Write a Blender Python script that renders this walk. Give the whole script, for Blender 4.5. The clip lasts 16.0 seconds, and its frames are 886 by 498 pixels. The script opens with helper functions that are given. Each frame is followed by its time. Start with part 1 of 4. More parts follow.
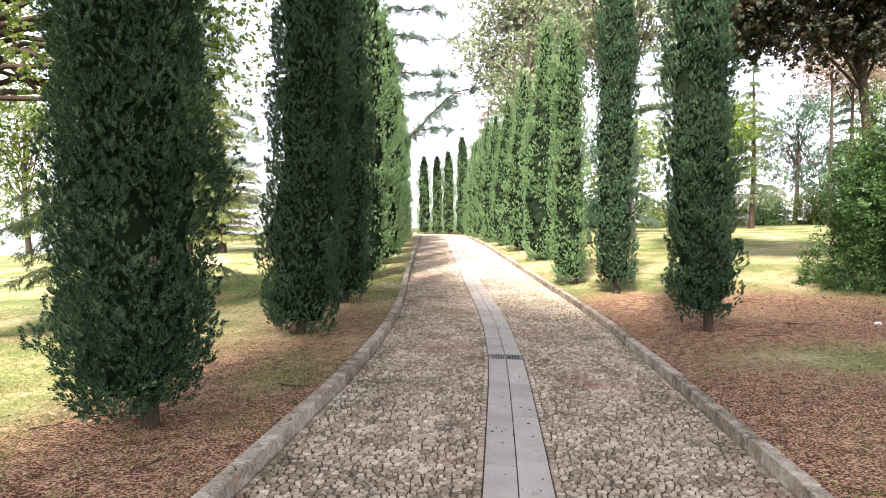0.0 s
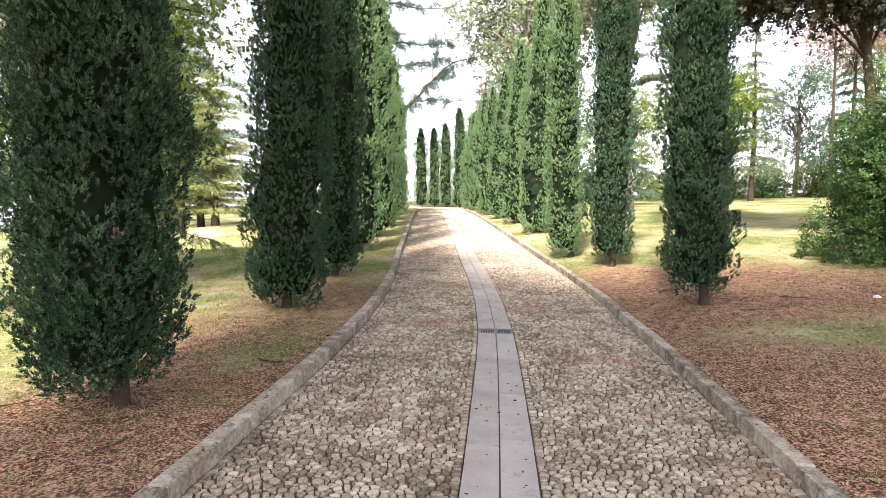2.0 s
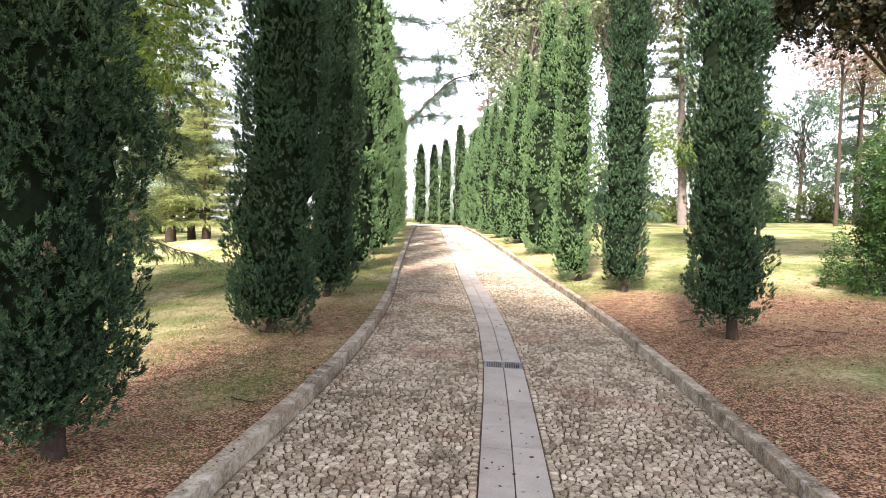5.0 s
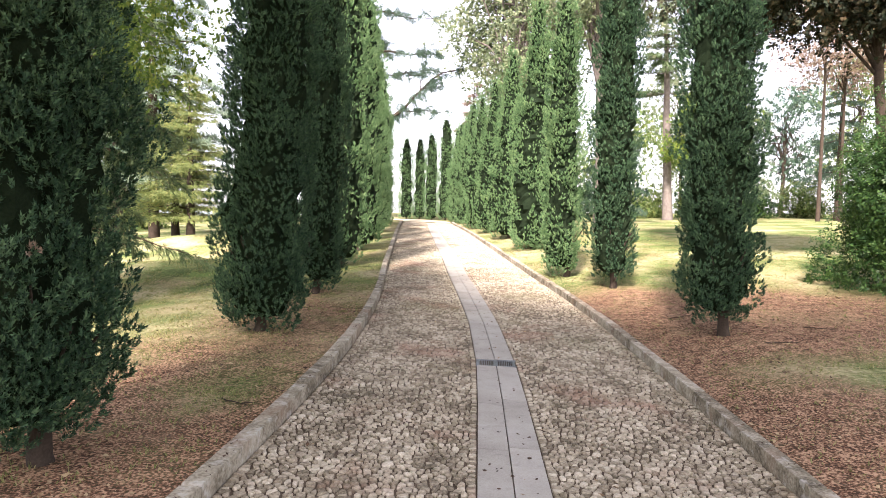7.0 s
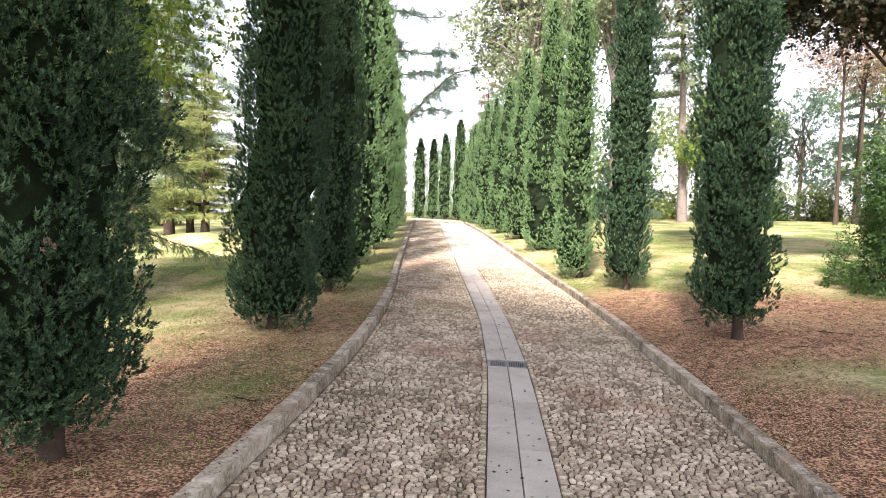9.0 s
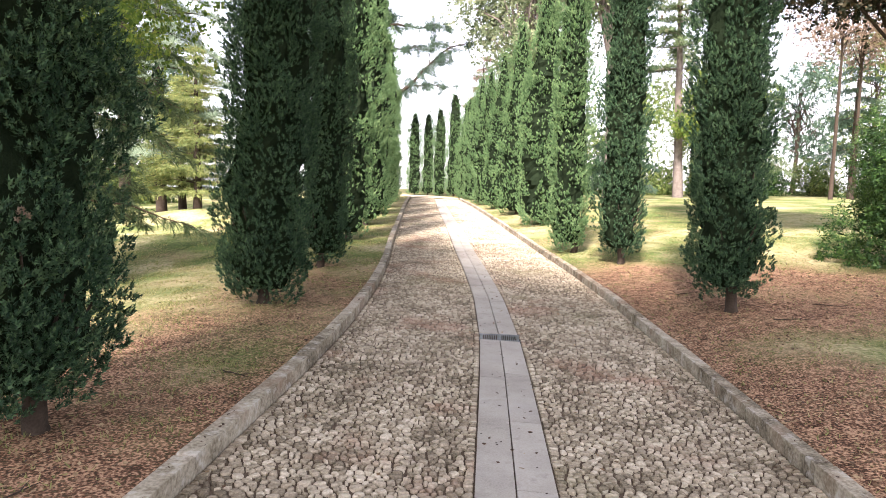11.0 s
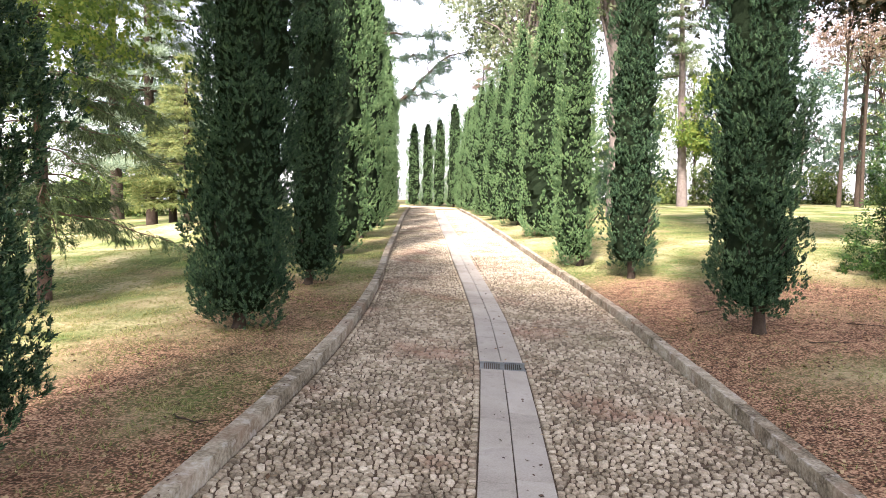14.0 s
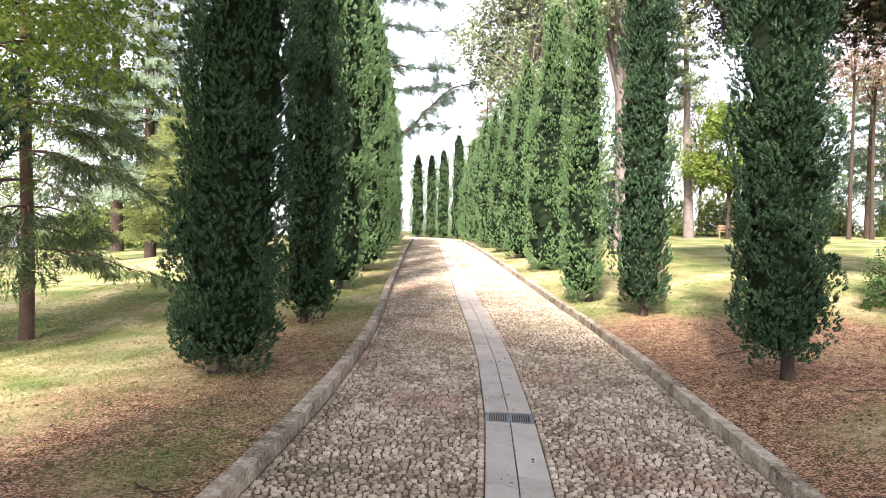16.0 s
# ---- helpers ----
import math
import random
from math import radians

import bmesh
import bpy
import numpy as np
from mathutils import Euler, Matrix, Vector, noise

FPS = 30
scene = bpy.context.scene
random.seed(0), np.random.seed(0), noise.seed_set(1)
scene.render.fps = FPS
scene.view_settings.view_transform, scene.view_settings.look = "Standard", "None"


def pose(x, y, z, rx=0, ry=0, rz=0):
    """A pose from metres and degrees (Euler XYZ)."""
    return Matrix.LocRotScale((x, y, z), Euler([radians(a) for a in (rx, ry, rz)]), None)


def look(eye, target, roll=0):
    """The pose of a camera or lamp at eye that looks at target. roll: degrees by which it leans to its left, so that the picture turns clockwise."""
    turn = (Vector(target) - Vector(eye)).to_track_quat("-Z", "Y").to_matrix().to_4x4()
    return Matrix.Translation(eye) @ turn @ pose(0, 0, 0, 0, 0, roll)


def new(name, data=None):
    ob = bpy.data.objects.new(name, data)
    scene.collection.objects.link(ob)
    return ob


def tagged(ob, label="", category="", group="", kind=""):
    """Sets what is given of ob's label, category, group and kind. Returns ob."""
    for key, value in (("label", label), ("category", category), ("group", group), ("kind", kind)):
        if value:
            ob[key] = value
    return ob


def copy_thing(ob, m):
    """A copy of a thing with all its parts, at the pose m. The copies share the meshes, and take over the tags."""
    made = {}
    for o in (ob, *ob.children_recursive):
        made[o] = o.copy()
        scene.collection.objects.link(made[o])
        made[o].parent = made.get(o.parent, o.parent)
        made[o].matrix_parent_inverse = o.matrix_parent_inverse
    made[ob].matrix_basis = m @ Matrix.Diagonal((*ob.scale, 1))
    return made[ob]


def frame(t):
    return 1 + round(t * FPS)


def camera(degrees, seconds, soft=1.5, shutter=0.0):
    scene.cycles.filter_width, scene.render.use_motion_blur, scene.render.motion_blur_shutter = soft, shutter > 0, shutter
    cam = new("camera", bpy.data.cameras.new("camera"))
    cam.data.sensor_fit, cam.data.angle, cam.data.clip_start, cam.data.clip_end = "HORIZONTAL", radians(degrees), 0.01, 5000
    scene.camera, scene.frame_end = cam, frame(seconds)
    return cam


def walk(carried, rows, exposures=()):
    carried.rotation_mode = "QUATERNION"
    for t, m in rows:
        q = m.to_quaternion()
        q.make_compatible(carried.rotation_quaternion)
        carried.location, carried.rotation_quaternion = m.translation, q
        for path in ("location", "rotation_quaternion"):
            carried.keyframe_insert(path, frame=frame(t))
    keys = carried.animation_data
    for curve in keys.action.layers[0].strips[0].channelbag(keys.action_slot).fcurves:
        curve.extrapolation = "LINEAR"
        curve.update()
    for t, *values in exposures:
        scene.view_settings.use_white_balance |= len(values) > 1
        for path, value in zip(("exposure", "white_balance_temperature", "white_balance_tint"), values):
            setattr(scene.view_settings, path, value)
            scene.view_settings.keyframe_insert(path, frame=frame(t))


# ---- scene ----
cam = camera(67.8, 16.0, soft=0.6)
PATH = [
    (0, (0.082, -0.071, 1.698), (-0.116, 1.918, 1.619), -0.29),
    (0.5, (0.067, -0.072, 1.686), (-0.097, 1.918, 1.57), -0.6),
    (1, (0.089, 0.004, 1.682), (-0.089, 1.991, 1.549), -0.3),
    (1.5, (0.155, 0.1, 1.681), (-0.044, 2.087, 1.57), 0.01),
    (2, (0.186, 0.176, 1.669), (-0.009, 2.16, 1.509), -0.3),
    (2.5, (0.168, 0.288, 1.654), (-0.024, 2.27, 1.46), -0.3),
    (3, (0.097, 0.465, 1.669), (-0.027, 2.456, 1.529), -0.0),
    (3.5, (0.06, 0.586, 1.659), (-0.089, 2.574, 1.498), 0.2),
    (4, (0.055, 0.752, 1.668), (-0.128, 2.74, 1.56), 0.61),
    (4.2, (0.052, 0.823, 1.652), (-0.139, 2.811, 1.545), 0.91),
    (6.3, (-0.025, 1.053, 1.677), (-0.185, 3.044, 1.565), 0.6),
    (6.5, (-0.038, 1.054, 1.678), (-0.17, 3.046, 1.558), 0.3),
    (7, (-0.051, 1.07, 1.679), (-0.192, 3.061, 1.557), 1.0),
    (7.5, (-0.031, 1.079, 1.683), (-0.196, 3.07, 1.592), 1.3),
    (8, (-0.029, 1.077, 1.668), (-0.225, 3.064, 1.559), 1.01),
    (8.5, (-0.042, 1.095, 1.673), (-0.219, 3.082, 1.524), 1.5),
    (9, (-0.043, 1.085, 1.68), (-0.223, 3.073, 1.556), 1.5),
    (9.2, (-0.042, 1.086, 1.674), (-0.218, 3.075, 1.563), 1.4),
    (11.3, (0.018, 1.218, 1.63), (-0.147, 3.2, 1.418), 1.29),
    (11.5, (0.05, 1.282, 1.633), (-0.151, 3.259, 1.409), 1.2),
    (12, (0.087, 1.362, 1.642), (-0.126, 3.337, 1.407), -0.1),
    (12.5, (0.042, 1.526, 1.633), (-0.132, 3.507, 1.412), 0.69),
    (13, (-0.015, 1.688, 1.647), (-0.168, 3.675, 1.483), 0.5),
    (13.5, (-0.023, 1.782, 1.645), (-0.185, 3.765, 1.447), 0.3),
    (14, (-0.011, 1.95, 1.628), (-0.181, 3.936, 1.467), 0.9),
    (14.5, (0.02, 2.102, 1.626), (-0.172, 4.087, 1.467), 1.6),
    (15, (0.015, 2.207, 1.631), (-0.176, 4.19, 1.455), 1.2),
    (15.5, (-0.023, 2.378, 1.661), (-0.202, 4.367, 1.553), 0.61),
    (16, (-0.03, 2.449, 1.667), (-0.215, 4.44, 1.599), 0.91),
]
walk(cam, [(t, look(eye, target, roll)) for t, eye, target, roll in PATH], [(0.0, 2.08, 6400, 21), (16.0, 2.08, 6400, 21)])

# ---- light ----
SUN_FROM = Vector((-0.2, -0.98, 0.0)).normalized()
SUN_ELEV = radians(43)
world = bpy.data.worlds.new("world")
scene.world = world
world.use_nodes = True
wn = world.node_tree.nodes
sky = wn.new("ShaderNodeTexSky")
sky.sky_type, sky.sun_disc = "NISHITA", False
sky.sun_elevation = SUN_ELEV
sky.sun_rotation = math.atan2(SUN_FROM.x, SUN_FROM.y)
sky.air_density, sky.dust_density, sky.ozone_density = 1.0, 1.2, 1.0
veil = wn.new("ShaderNodeHueSaturation")
veil.inputs["Saturation"].default_value = 0.3
world.node_tree.links.new(sky.outputs[0], veil.inputs["Color"])
world.node_tree.links.new(veil.outputs[0], wn["Background"].inputs[0])
wn["Background"].inputs[1].default_value = 0.115
sun = new("sun", bpy.data.lights.new("sun", "SUN"))
sun.data.energy, sun.data.angle, sun.data.color = 5.0, radians(7), (1.0, 0.93, 0.82)
sun_to = -(SUN_FROM * math.cos(SUN_ELEV) + Vector((0, 0, math.sin(SUN_ELEV))))
sun.matrix_world = look((-30, -8, 30), Vector((-30, -8, 30)) + sun_to)


# ---- materials ----
def rgb(c):
    return (c[0], c[1], c[2], 1.0)


def surface(name, stops, scale=6.0, fine=60.0, rough=0.85, bump=0.3, bump_dist=0.01, island=0.0, per_object=0.0, metal=0.0, gloss=0.25, stains=()):
    """Two scales of noise through a colour ramp, with relief; island and per_object shift the ramp from piece to piece, stains lie over it in patches."""
    m = bpy.data.materials.new(name)
    m.use_nodes = True
    nt = m.node_tree
    n, lk = nt.nodes, nt.links
    b = n["Principled BSDF"]
    tc = n.new("ShaderNodeTexCoord")
    a1, a2 = n.new("ShaderNodeTexNoise"), n.new("ShaderNodeTexNoise")
    for a, s, d in ((a1, scale, 5), (a2, fine, 4)):
        lk.new(tc.outputs["Object"], a.inputs["Vector"])
        a.inputs["Scale"].default_value, a.inputs["Detail"].default_value = s, d
    mix = n.new("ShaderNodeMath")
    mix.operation = "MULTIPLY_ADD"
    mix.inputs[1].default_value = 0.45
    lk.new(a2.outputs["Fac"], mix.inputs[0])
    half = n.new("ShaderNodeMath")
    half.operation = "MULTIPLY"
    half.inputs[1].default_value = 0.55
    lk.new(a1.outputs["Fac"], half.inputs[0])
    lk.new(half.outputs[0], mix.inputs[2])
    out = mix.outputs[0]
    for amount, node, socket in ((island, "ShaderNodeNewGeometry", "Random Per Island"), (per_object, "ShaderNodeObjectInfo", "Random")):
        if amount:
            g, k = n.new(node), n.new("ShaderNodeMath")
            k.operation = "MULTIPLY_ADD"
            k.inputs[1].default_value, k.inputs[2].default_value = amount, -amount / 2
            lk.new(g.outputs[socket], k.inputs[0])
            s = n.new("ShaderNodeMath")
            lk.new(out, s.inputs[0])
            lk.new(k.outputs[0], s.inputs[1])
            out = s.outputs[0]
    ramp = n.new("ShaderNodeValToRGB")
    e = ramp.color_ramp.elements
    while len(e) < len(stops):
        e.new(0.5)
    for el, (p, c) in zip(e, stops):
        el.position, el.color = p, rgb(c)
    lk.new(out, ramp.inputs[0])
    colour = ramp.outputs[0]
    for size, low, high, tone, amount in stains:
        patch, cut, over = n.new("ShaderNodeTexNoise"), n.new("ShaderNodeMapRange"), n.new("ShaderNodeMix")
        lk.new(tc.outputs["Object"], patch.inputs["Vector"])
        patch.inputs["Scale"].default_value, patch.inputs["Detail"].default_value, patch.inputs["Roughness"].default_value = size, 6, 0.62
        cut.inputs[1].default_value, cut.inputs[2].default_value, cut.inputs[4].default_value = low, high, amount
        lk.new(patch.outputs["Fac"], cut.inputs[0])
        over.data_type = "RGBA"
        lk.new(cut.outputs[0], over.inputs[0])
        lk.new(colour, over.inputs[6])
        over.inputs[7].default_value = rgb(tone)
        colour = over.outputs[2]
    lk.new(colour, b.inputs["Base Color"])
    b.inputs["Specular IOR Level"].default_value = gloss
    b.inputs["Roughness"].default_value = rough
    b.inputs["Metallic"].default_value = metal
    if bump:
        bp = n.new("ShaderNodeBump")
        bp.inputs["Strength"].default_value, bp.inputs["Distance"].default_value = bump, bump_dist
        lk.new(mix.outputs[0], bp.inputs["Height"])
        lk.new(bp.outputs[0], b.inputs["Normal"])
    return m


def foliage(name, dark, mid, light, clump=1.5, through_light=0.35, rough=0.6, spread=0.5):
    """Leaf material: colour drifts by clump and from leaf to leaf, and some light passes through."""
    m = surface(name, [(0.2, dark), (0.5, mid), (0.8, light)], scale=clump, fine=9.0, rough=rough, bump=0, island=spread)
    n, lk = m.node_tree.nodes, m.node_tree.links
    b, ramp = n["Principled BSDF"], [x for x in n if x.type == "VALTORGB"][0]
    t, mixer = n.new("ShaderNodeBsdfTranslucent"), n.new("ShaderNodeMixShader")
    lk.new(ramp.outputs[0], t.inputs["Color"])
    mixer.inputs[0].default_value = through_light
    lk.new(b.outputs[0], mixer.inputs[1])
    lk.new(t.outputs[0], mixer.inputs[2])
    lk.new(mixer.outputs[0], n["Material Output"].inputs[0])
    b.inputs["Specular IOR Level"].default_value = 0.18
    return m


# two tones of one leaf: shade and sun are put into the colour
M_CYPRESS_SHADED = foliage("cypress_shaded_leaf", (0.01, 0.026, 0.014), (0.033, 0.074, 0.036), (0.11, 0.18, 0.085), 2.2, 0.12)
M_CYPRESS_SUNLIT = foliage("cypress_sunlit_leaf", (0.04, 0.086, 0.04), (0.115, 0.205, 0.086), (0.265, 0.37, 0.165), 2.2, 0.25)
# almost black, so gaps between sprays read as shade
M_CROWN_SHADE = surface("cypress_crown_shade", [(0.3, (0.006, 0.011, 0.006)), (0.7, (0.016, 0.024, 0.012))], 9, 60, 0.95, 0.8, 0.03, gloss=0.02)
M_LIME = foliage("broad_leaf", (0.06, 0.11, 0.025), (0.13, 0.2, 0.04), (0.27, 0.31, 0.07), 0.8, 0.6)
M_GREY_LEAF = foliage("grey_green_leaf", (0.09, 0.12, 0.065), (0.18, 0.22, 0.12), (0.3, 0.32, 0.19), 0.5, 0.45)
M_LAUREL = foliage("laurel_leaf", (0.018, 0.045, 0.014), (0.04, 0.09, 0.024), (0.1, 0.17, 0.045), 2.0, 0.3, 0.4)
M_SPRUCE = foliage("spruce_needles", (0.045, 0.07, 0.034), (0.1, 0.145, 0.068), (0.19, 0.24, 0.115), 1.0, 0.3)
M_CEDAR = foliage("cedar_needles", (0.025, 0.05, 0.035), (0.06, 0.105, 0.07), (0.13, 0.19, 0.12), 0.6, 0.3)
M_CEDAR_PALE = foliage("pale_cedar_needles", (0.1, 0.15, 0.105), (0.2, 0.265, 0.18), (0.32, 0.39, 0.27), 0.6, 0.4)
M_GOLD = foliage("golden_needles", (0.1, 0.14, 0.045), (0.18, 0.225, 0.085), (0.32, 0.315, 0.11), 0.9, 0.35)
M_BROWN_NEEDLE = foliage("brown_needles", (0.13, 0.09, 0.065), (0.24, 0.17, 0.125), (0.36, 0.27, 0.205), 0.8, 0.3)
M_DARK_CONIFER = foliage("dark_needles", (0.012, 0.02, 0.011), (0.03, 0.036, 0.02), (0.085, 0.06, 0.032), 0.8, 0.15)
M_HEDGE = foliage("hedge_leaf", (0.06, 0.1, 0.03), (0.12, 0.18, 0.05), (0.26, 0.29, 0.09), 0.4, 0.35)
M_GRASS = foliage("grass_blade", (0.14, 0.18, 0.055), (0.28, 0.29, 0.11), (0.48, 0.41, 0.22), 0.35, 0.5, 0.7)
M_LITTER = surface("fallen_leaves", [(0.25, (0.05, 0.028, 0.018)), (0.5, (0.18, 0.11, 0.06)), (0.8, (0.42, 0.31, 0.18))], 3, 30, 0.8, 0.0, island=0.55)
M_DARK_LEAF = surface("dark_dry_leaf", [(0.3, (0.03, 0.02, 0.015)), (0.7, (0.12, 0.07, 0.045))], 20, 90, 0.8, 0, island=0.4)
M_BARK = surface("bark", [(0.3, (0.02, 0.014, 0.01)), (0.7, (0.07, 0.05, 0.036))], 8, 70, 0.9, 0.8, 0.02)
M_BARK_RED = surface("reddish_bark", [(0.3, (0.07, 0.042, 0.03)), (0.7, (0.19, 0.125, 0.095))], 8, 60, 0.9, 0.8, 0.02)
M_BARK_GREY = surface("grey_bark", [(0.3, (0.08, 0.064, 0.055)), (0.7, (0.2, 0.17, 0.15))], 5, 40, 0.9, 0.8, 0.02)
COBBLE_TONES = [(0.3, (0.135, 0.108, 0.073)), (0.43, (0.27, 0.22, 0.155)), (0.56, (0.4, 0.337, 0.248)), (0.72, (0.57, 0.5, 0.39))]
COBBLE_STAINS = ((0.8, 0.54, 0.66, (0.3, 0.16, 0.11), 0.55), (0.6, 0.55, 0.7, (0.17, 0.16, 0.075), 0.5), (5.0, 0.52, 0.68, (0.11, 0.085, 0.06), 0.45))
M_COBBLE = surface("river_cobble", COBBLE_TONES, 2.2, 70, 0.75, 0.35, 0.004, island=0.3, stains=COBBLE_STAINS)
M_COBBLE_ONE = surface("river_cobble_single", COBBLE_TONES, 2.2, 70, 0.75, 0.35, 0.004, per_object=0.3, stains=COBBLE_STAINS)
M_BED = surface("sandy_joint_bed", [(0.3, (0.06, 0.042, 0.029)), (0.55, (0.115, 0.082, 0.056)), (0.8, (0.18, 0.132, 0.092))], 4, 90, 0.95, 0.6, 0.01)
M_SLAB = surface("stone_slab", [(0.3, (0.25, 0.222, 0.188)), (0.48, (0.345, 0.312, 0.268)), (0.7, (0.43, 0.395, 0.345))], 3.5, 90, 0.7, 0.2, 0.003, per_object=0.18, stains=((7.0, 0.56, 0.66, (0.2, 0.175, 0.15), 0.5), (1.3, 0.5, 0.7, (0.45, 0.42, 0.38), 0.5)))
M_KERB = surface("kerb_stone", [(0.34, (0.085, 0.068, 0.044)), (0.47, (0.215, 0.182, 0.13)), (0.58, (0.34, 0.297, 0.225)), (0.72, (0.48, 0.435, 0.355))], 6, 45, 0.85, 0.5, 0.006, per_object=0.15, stains=((2.2, 0.52, 0.66, (0.2, 0.125, 0.08), 0.6), (9.0, 0.56, 0.64, (0.5, 0.47, 0.42), 0.5)))
M_STEEL = surface("galvanised_steel", [(0.3, (0.13, 0.135, 0.14)), (0.7, (0.27, 0.28, 0.29))], 12, 80, 0.45, 0.15, 0.002, metal=0.8)
M_DARK = surface("dark_channel", [(0.3, (0.02, 0.02, 0.02)), (0.7, (0.05, 0.045, 0.04))], 12, 60)
M_WOOD = surface("weathered_wood", [(0.3, (0.22, 0.12, 0.06)), (0.7, (0.42, 0.26, 0.15))], 4, 60, 0.7, 0.3)
M_PALE = surface("pale_stone", [(0.3, (0.6, 0.58, 0.54)), (0.7, (0.78, 0.76, 0.72))], 12, 80)


def ground_material():
    """Mown grass with dry patches, giving way to reddish leaf litter and bare soil by the 'litter' attribute."""
    m = surface("lawn_and_litter", [(0.39, (0.05, 0.075, 0.022)), (0.47, (0.125, 0.16, 0.052)), (0.53, (0.22, 0.225, 0.1)), (0.6, (0.4, 0.35, 0.21))], 0.7, 24, 0.95, 1.0, 0.05, gloss=0.05, stains=((11.0, 0.5, 0.64, (0.05, 0.06, 0.022), 0.75), (1.5, 0.5, 0.62, (0.1, 0.15, 0.04), 0.6), (0.35, 0.5, 0.66, (0.33, 0.29, 0.16), 0.6)))
    n, lk = m.node_tree.nodes, m.node_tree.links
    b = n["Principled BSDF"]
    grass = b.inputs["Base Color"].links[0].from_socket
    tc, att = n.new("ShaderNodeTexCoord"), n.new("ShaderNodeAttribute")
    att.attribute_name = "litter"
    fine, big = n.new("ShaderNodeTexNoise"), n.new("ShaderNodeTexNoise")
    for a, s in ((fine, 50.0), (big, 1.1)):
        a.inputs["Scale"].default_value, a.inputs["Detail"].default_value = s, 6
        lk.new(tc.outputs["Object"], a.inputs["Vector"])
    soil = n.new("ShaderNodeValToRGB")
    e = soil.color_ramp.elements
    e.new(0.5)
    for el, (p, c) in zip(e, [(0.39, (0.05, 0.029, 0.019)), (0.5, (0.19, 0.102, 0.063)), (0.61, (0.43, 0.275, 0.175))]):
        el.position, el.color = p, rgb(c)
    mid = n.new("ShaderNodeTexNoise")
    mid.inputs["Scale"].default_value, mid.inputs["Detail"].default_value = 9.0, 5
    lk.new(tc.outputs["Object"], mid.inputs["Vector"])
    blend = n.new("ShaderNodeMath")
    blend.operation = "MULTIPLY_ADD"
    blend.inputs[1].default_value = 0.35
    lk.new(mid.outputs["Fac"], blend.inputs[0])
    drop = n.new("ShaderNodeMath")
    drop.inputs[1].default_value = -0.175
    lk.new(fine.outputs["Fac"], drop.inputs[0])
    lk.new(drop.outputs[0], blend.inputs[2])
    lk.new(blend.outputs[0], soil.inputs[0])
    s1, s2, s3 = (n.new("ShaderNodeMath") for _ in range(3))
    s1.operation, s1.inputs[1].default_value, s1.inputs[2].default_value = "MULTIPLY_ADD", 1.7, -0.85
    lk.new(big.outputs["Fac"], s1.inputs[0])
    lk.new(att.outputs["Fac"], s2.inputs[0])
    lk.new(s1.outputs[0], s2.inputs[1])
    s3.operation, s3.inputs[1].default_value, s3.inputs[2].default_value = "MULTIPLY_ADD", 1.4, -0.7
    lk.new(fine.outputs["Fac"], s3.inputs[0])
    s4 = n.new("ShaderNodeMath")
    s4.use_clamp = True
    lk.new(s2.outputs[0], s4.inputs[0])
    lk.new(s3.outputs[0], s4.inputs[1])
    mx = n.new("ShaderNodeMix")
    mx.data_type = "RGBA"
    lk.new(s4.outputs[0], mx.inputs[0])
    lk.new(grass, mx.inputs[6])
    lk.new(soil.outputs[0], mx.inputs[7])
    lk.new(mx.outputs[2], b.inputs["Base Color"])
    return m


M_GROUND = ground_material()
M_WATER = surface("sky_mirror_water", [(0.3, (0.10, 0.14, 0.16)), (0.7, (0.16, 0.2, 0.22))], 0.05, 0.5, 0.15, 0.1, 0.05)


# ---- mesh helpers ----
def put_mesh(name, verts, faces, material, parent=None, label="", smooth=False):
    """faces: one array of equal-sided faces, or a list of such arrays."""
    me = bpy.data.meshes.new(name)
    verts = np.asarray(verts, dtype=np.float32).reshape(-1, 3)
    groups = [np.asarray(f, dtype=np.int32) for f in (faces if isinstance(faces, list) else [faces])]
    groups = [f for f in groups if len(f)]
    loops = np.concatenate([f.ravel() for f in groups])
    sizes = np.concatenate([np.full(len(f), f.shape[1], dtype=np.int32) for f in groups])
    starts = np.concatenate([[0], np.cumsum(sizes)[:-1]]).astype(np.int32)
    me.vertices.add(len(verts))
    me.vertices.foreach_set("co", verts.ravel())
    me.loops.add(len(loops))
    me.loops.foreach_set("vertex_index", loops)
    me.polygons.add(len(sizes))
    me.polygons.foreach_set("loop_start", starts)
    me.polygons.foreach_set("use_smooth", np.full(len(sizes), smooth))
    me.update(calc_edges=True)
    me.validate()
    me.materials.append(material)
    ob = new(name, me)
    if parent is not None:
        ob.parent = parent
    if label:
        tagged(ob, label)
    return ob


def part(name, bm, material, parent, label=""):
    me = bpy.data.meshes.new(name)
    bm.to_mesh(me)
    bm.free()
    me.materials.append(material)
    ob = new(name, me)
    ob.parent = parent
    if label:
        tagged(ob, label)
    return ob


def box_bm(sx, sy, sz, at=(0, 0, 0), bevel=0.0):
    bm = bmesh.new()
    bmesh.ops.create_cube(bm, size=1.0, matrix=Matrix.Translation(at) @ Matrix.Diagonal((sx, sy, sz, 1)))
    if bevel:
        bmesh.ops.bevel(bm, geom=bm.edges[:], offset=bevel, segments=1, affect="EDGES", profile=0.5)
    return bm


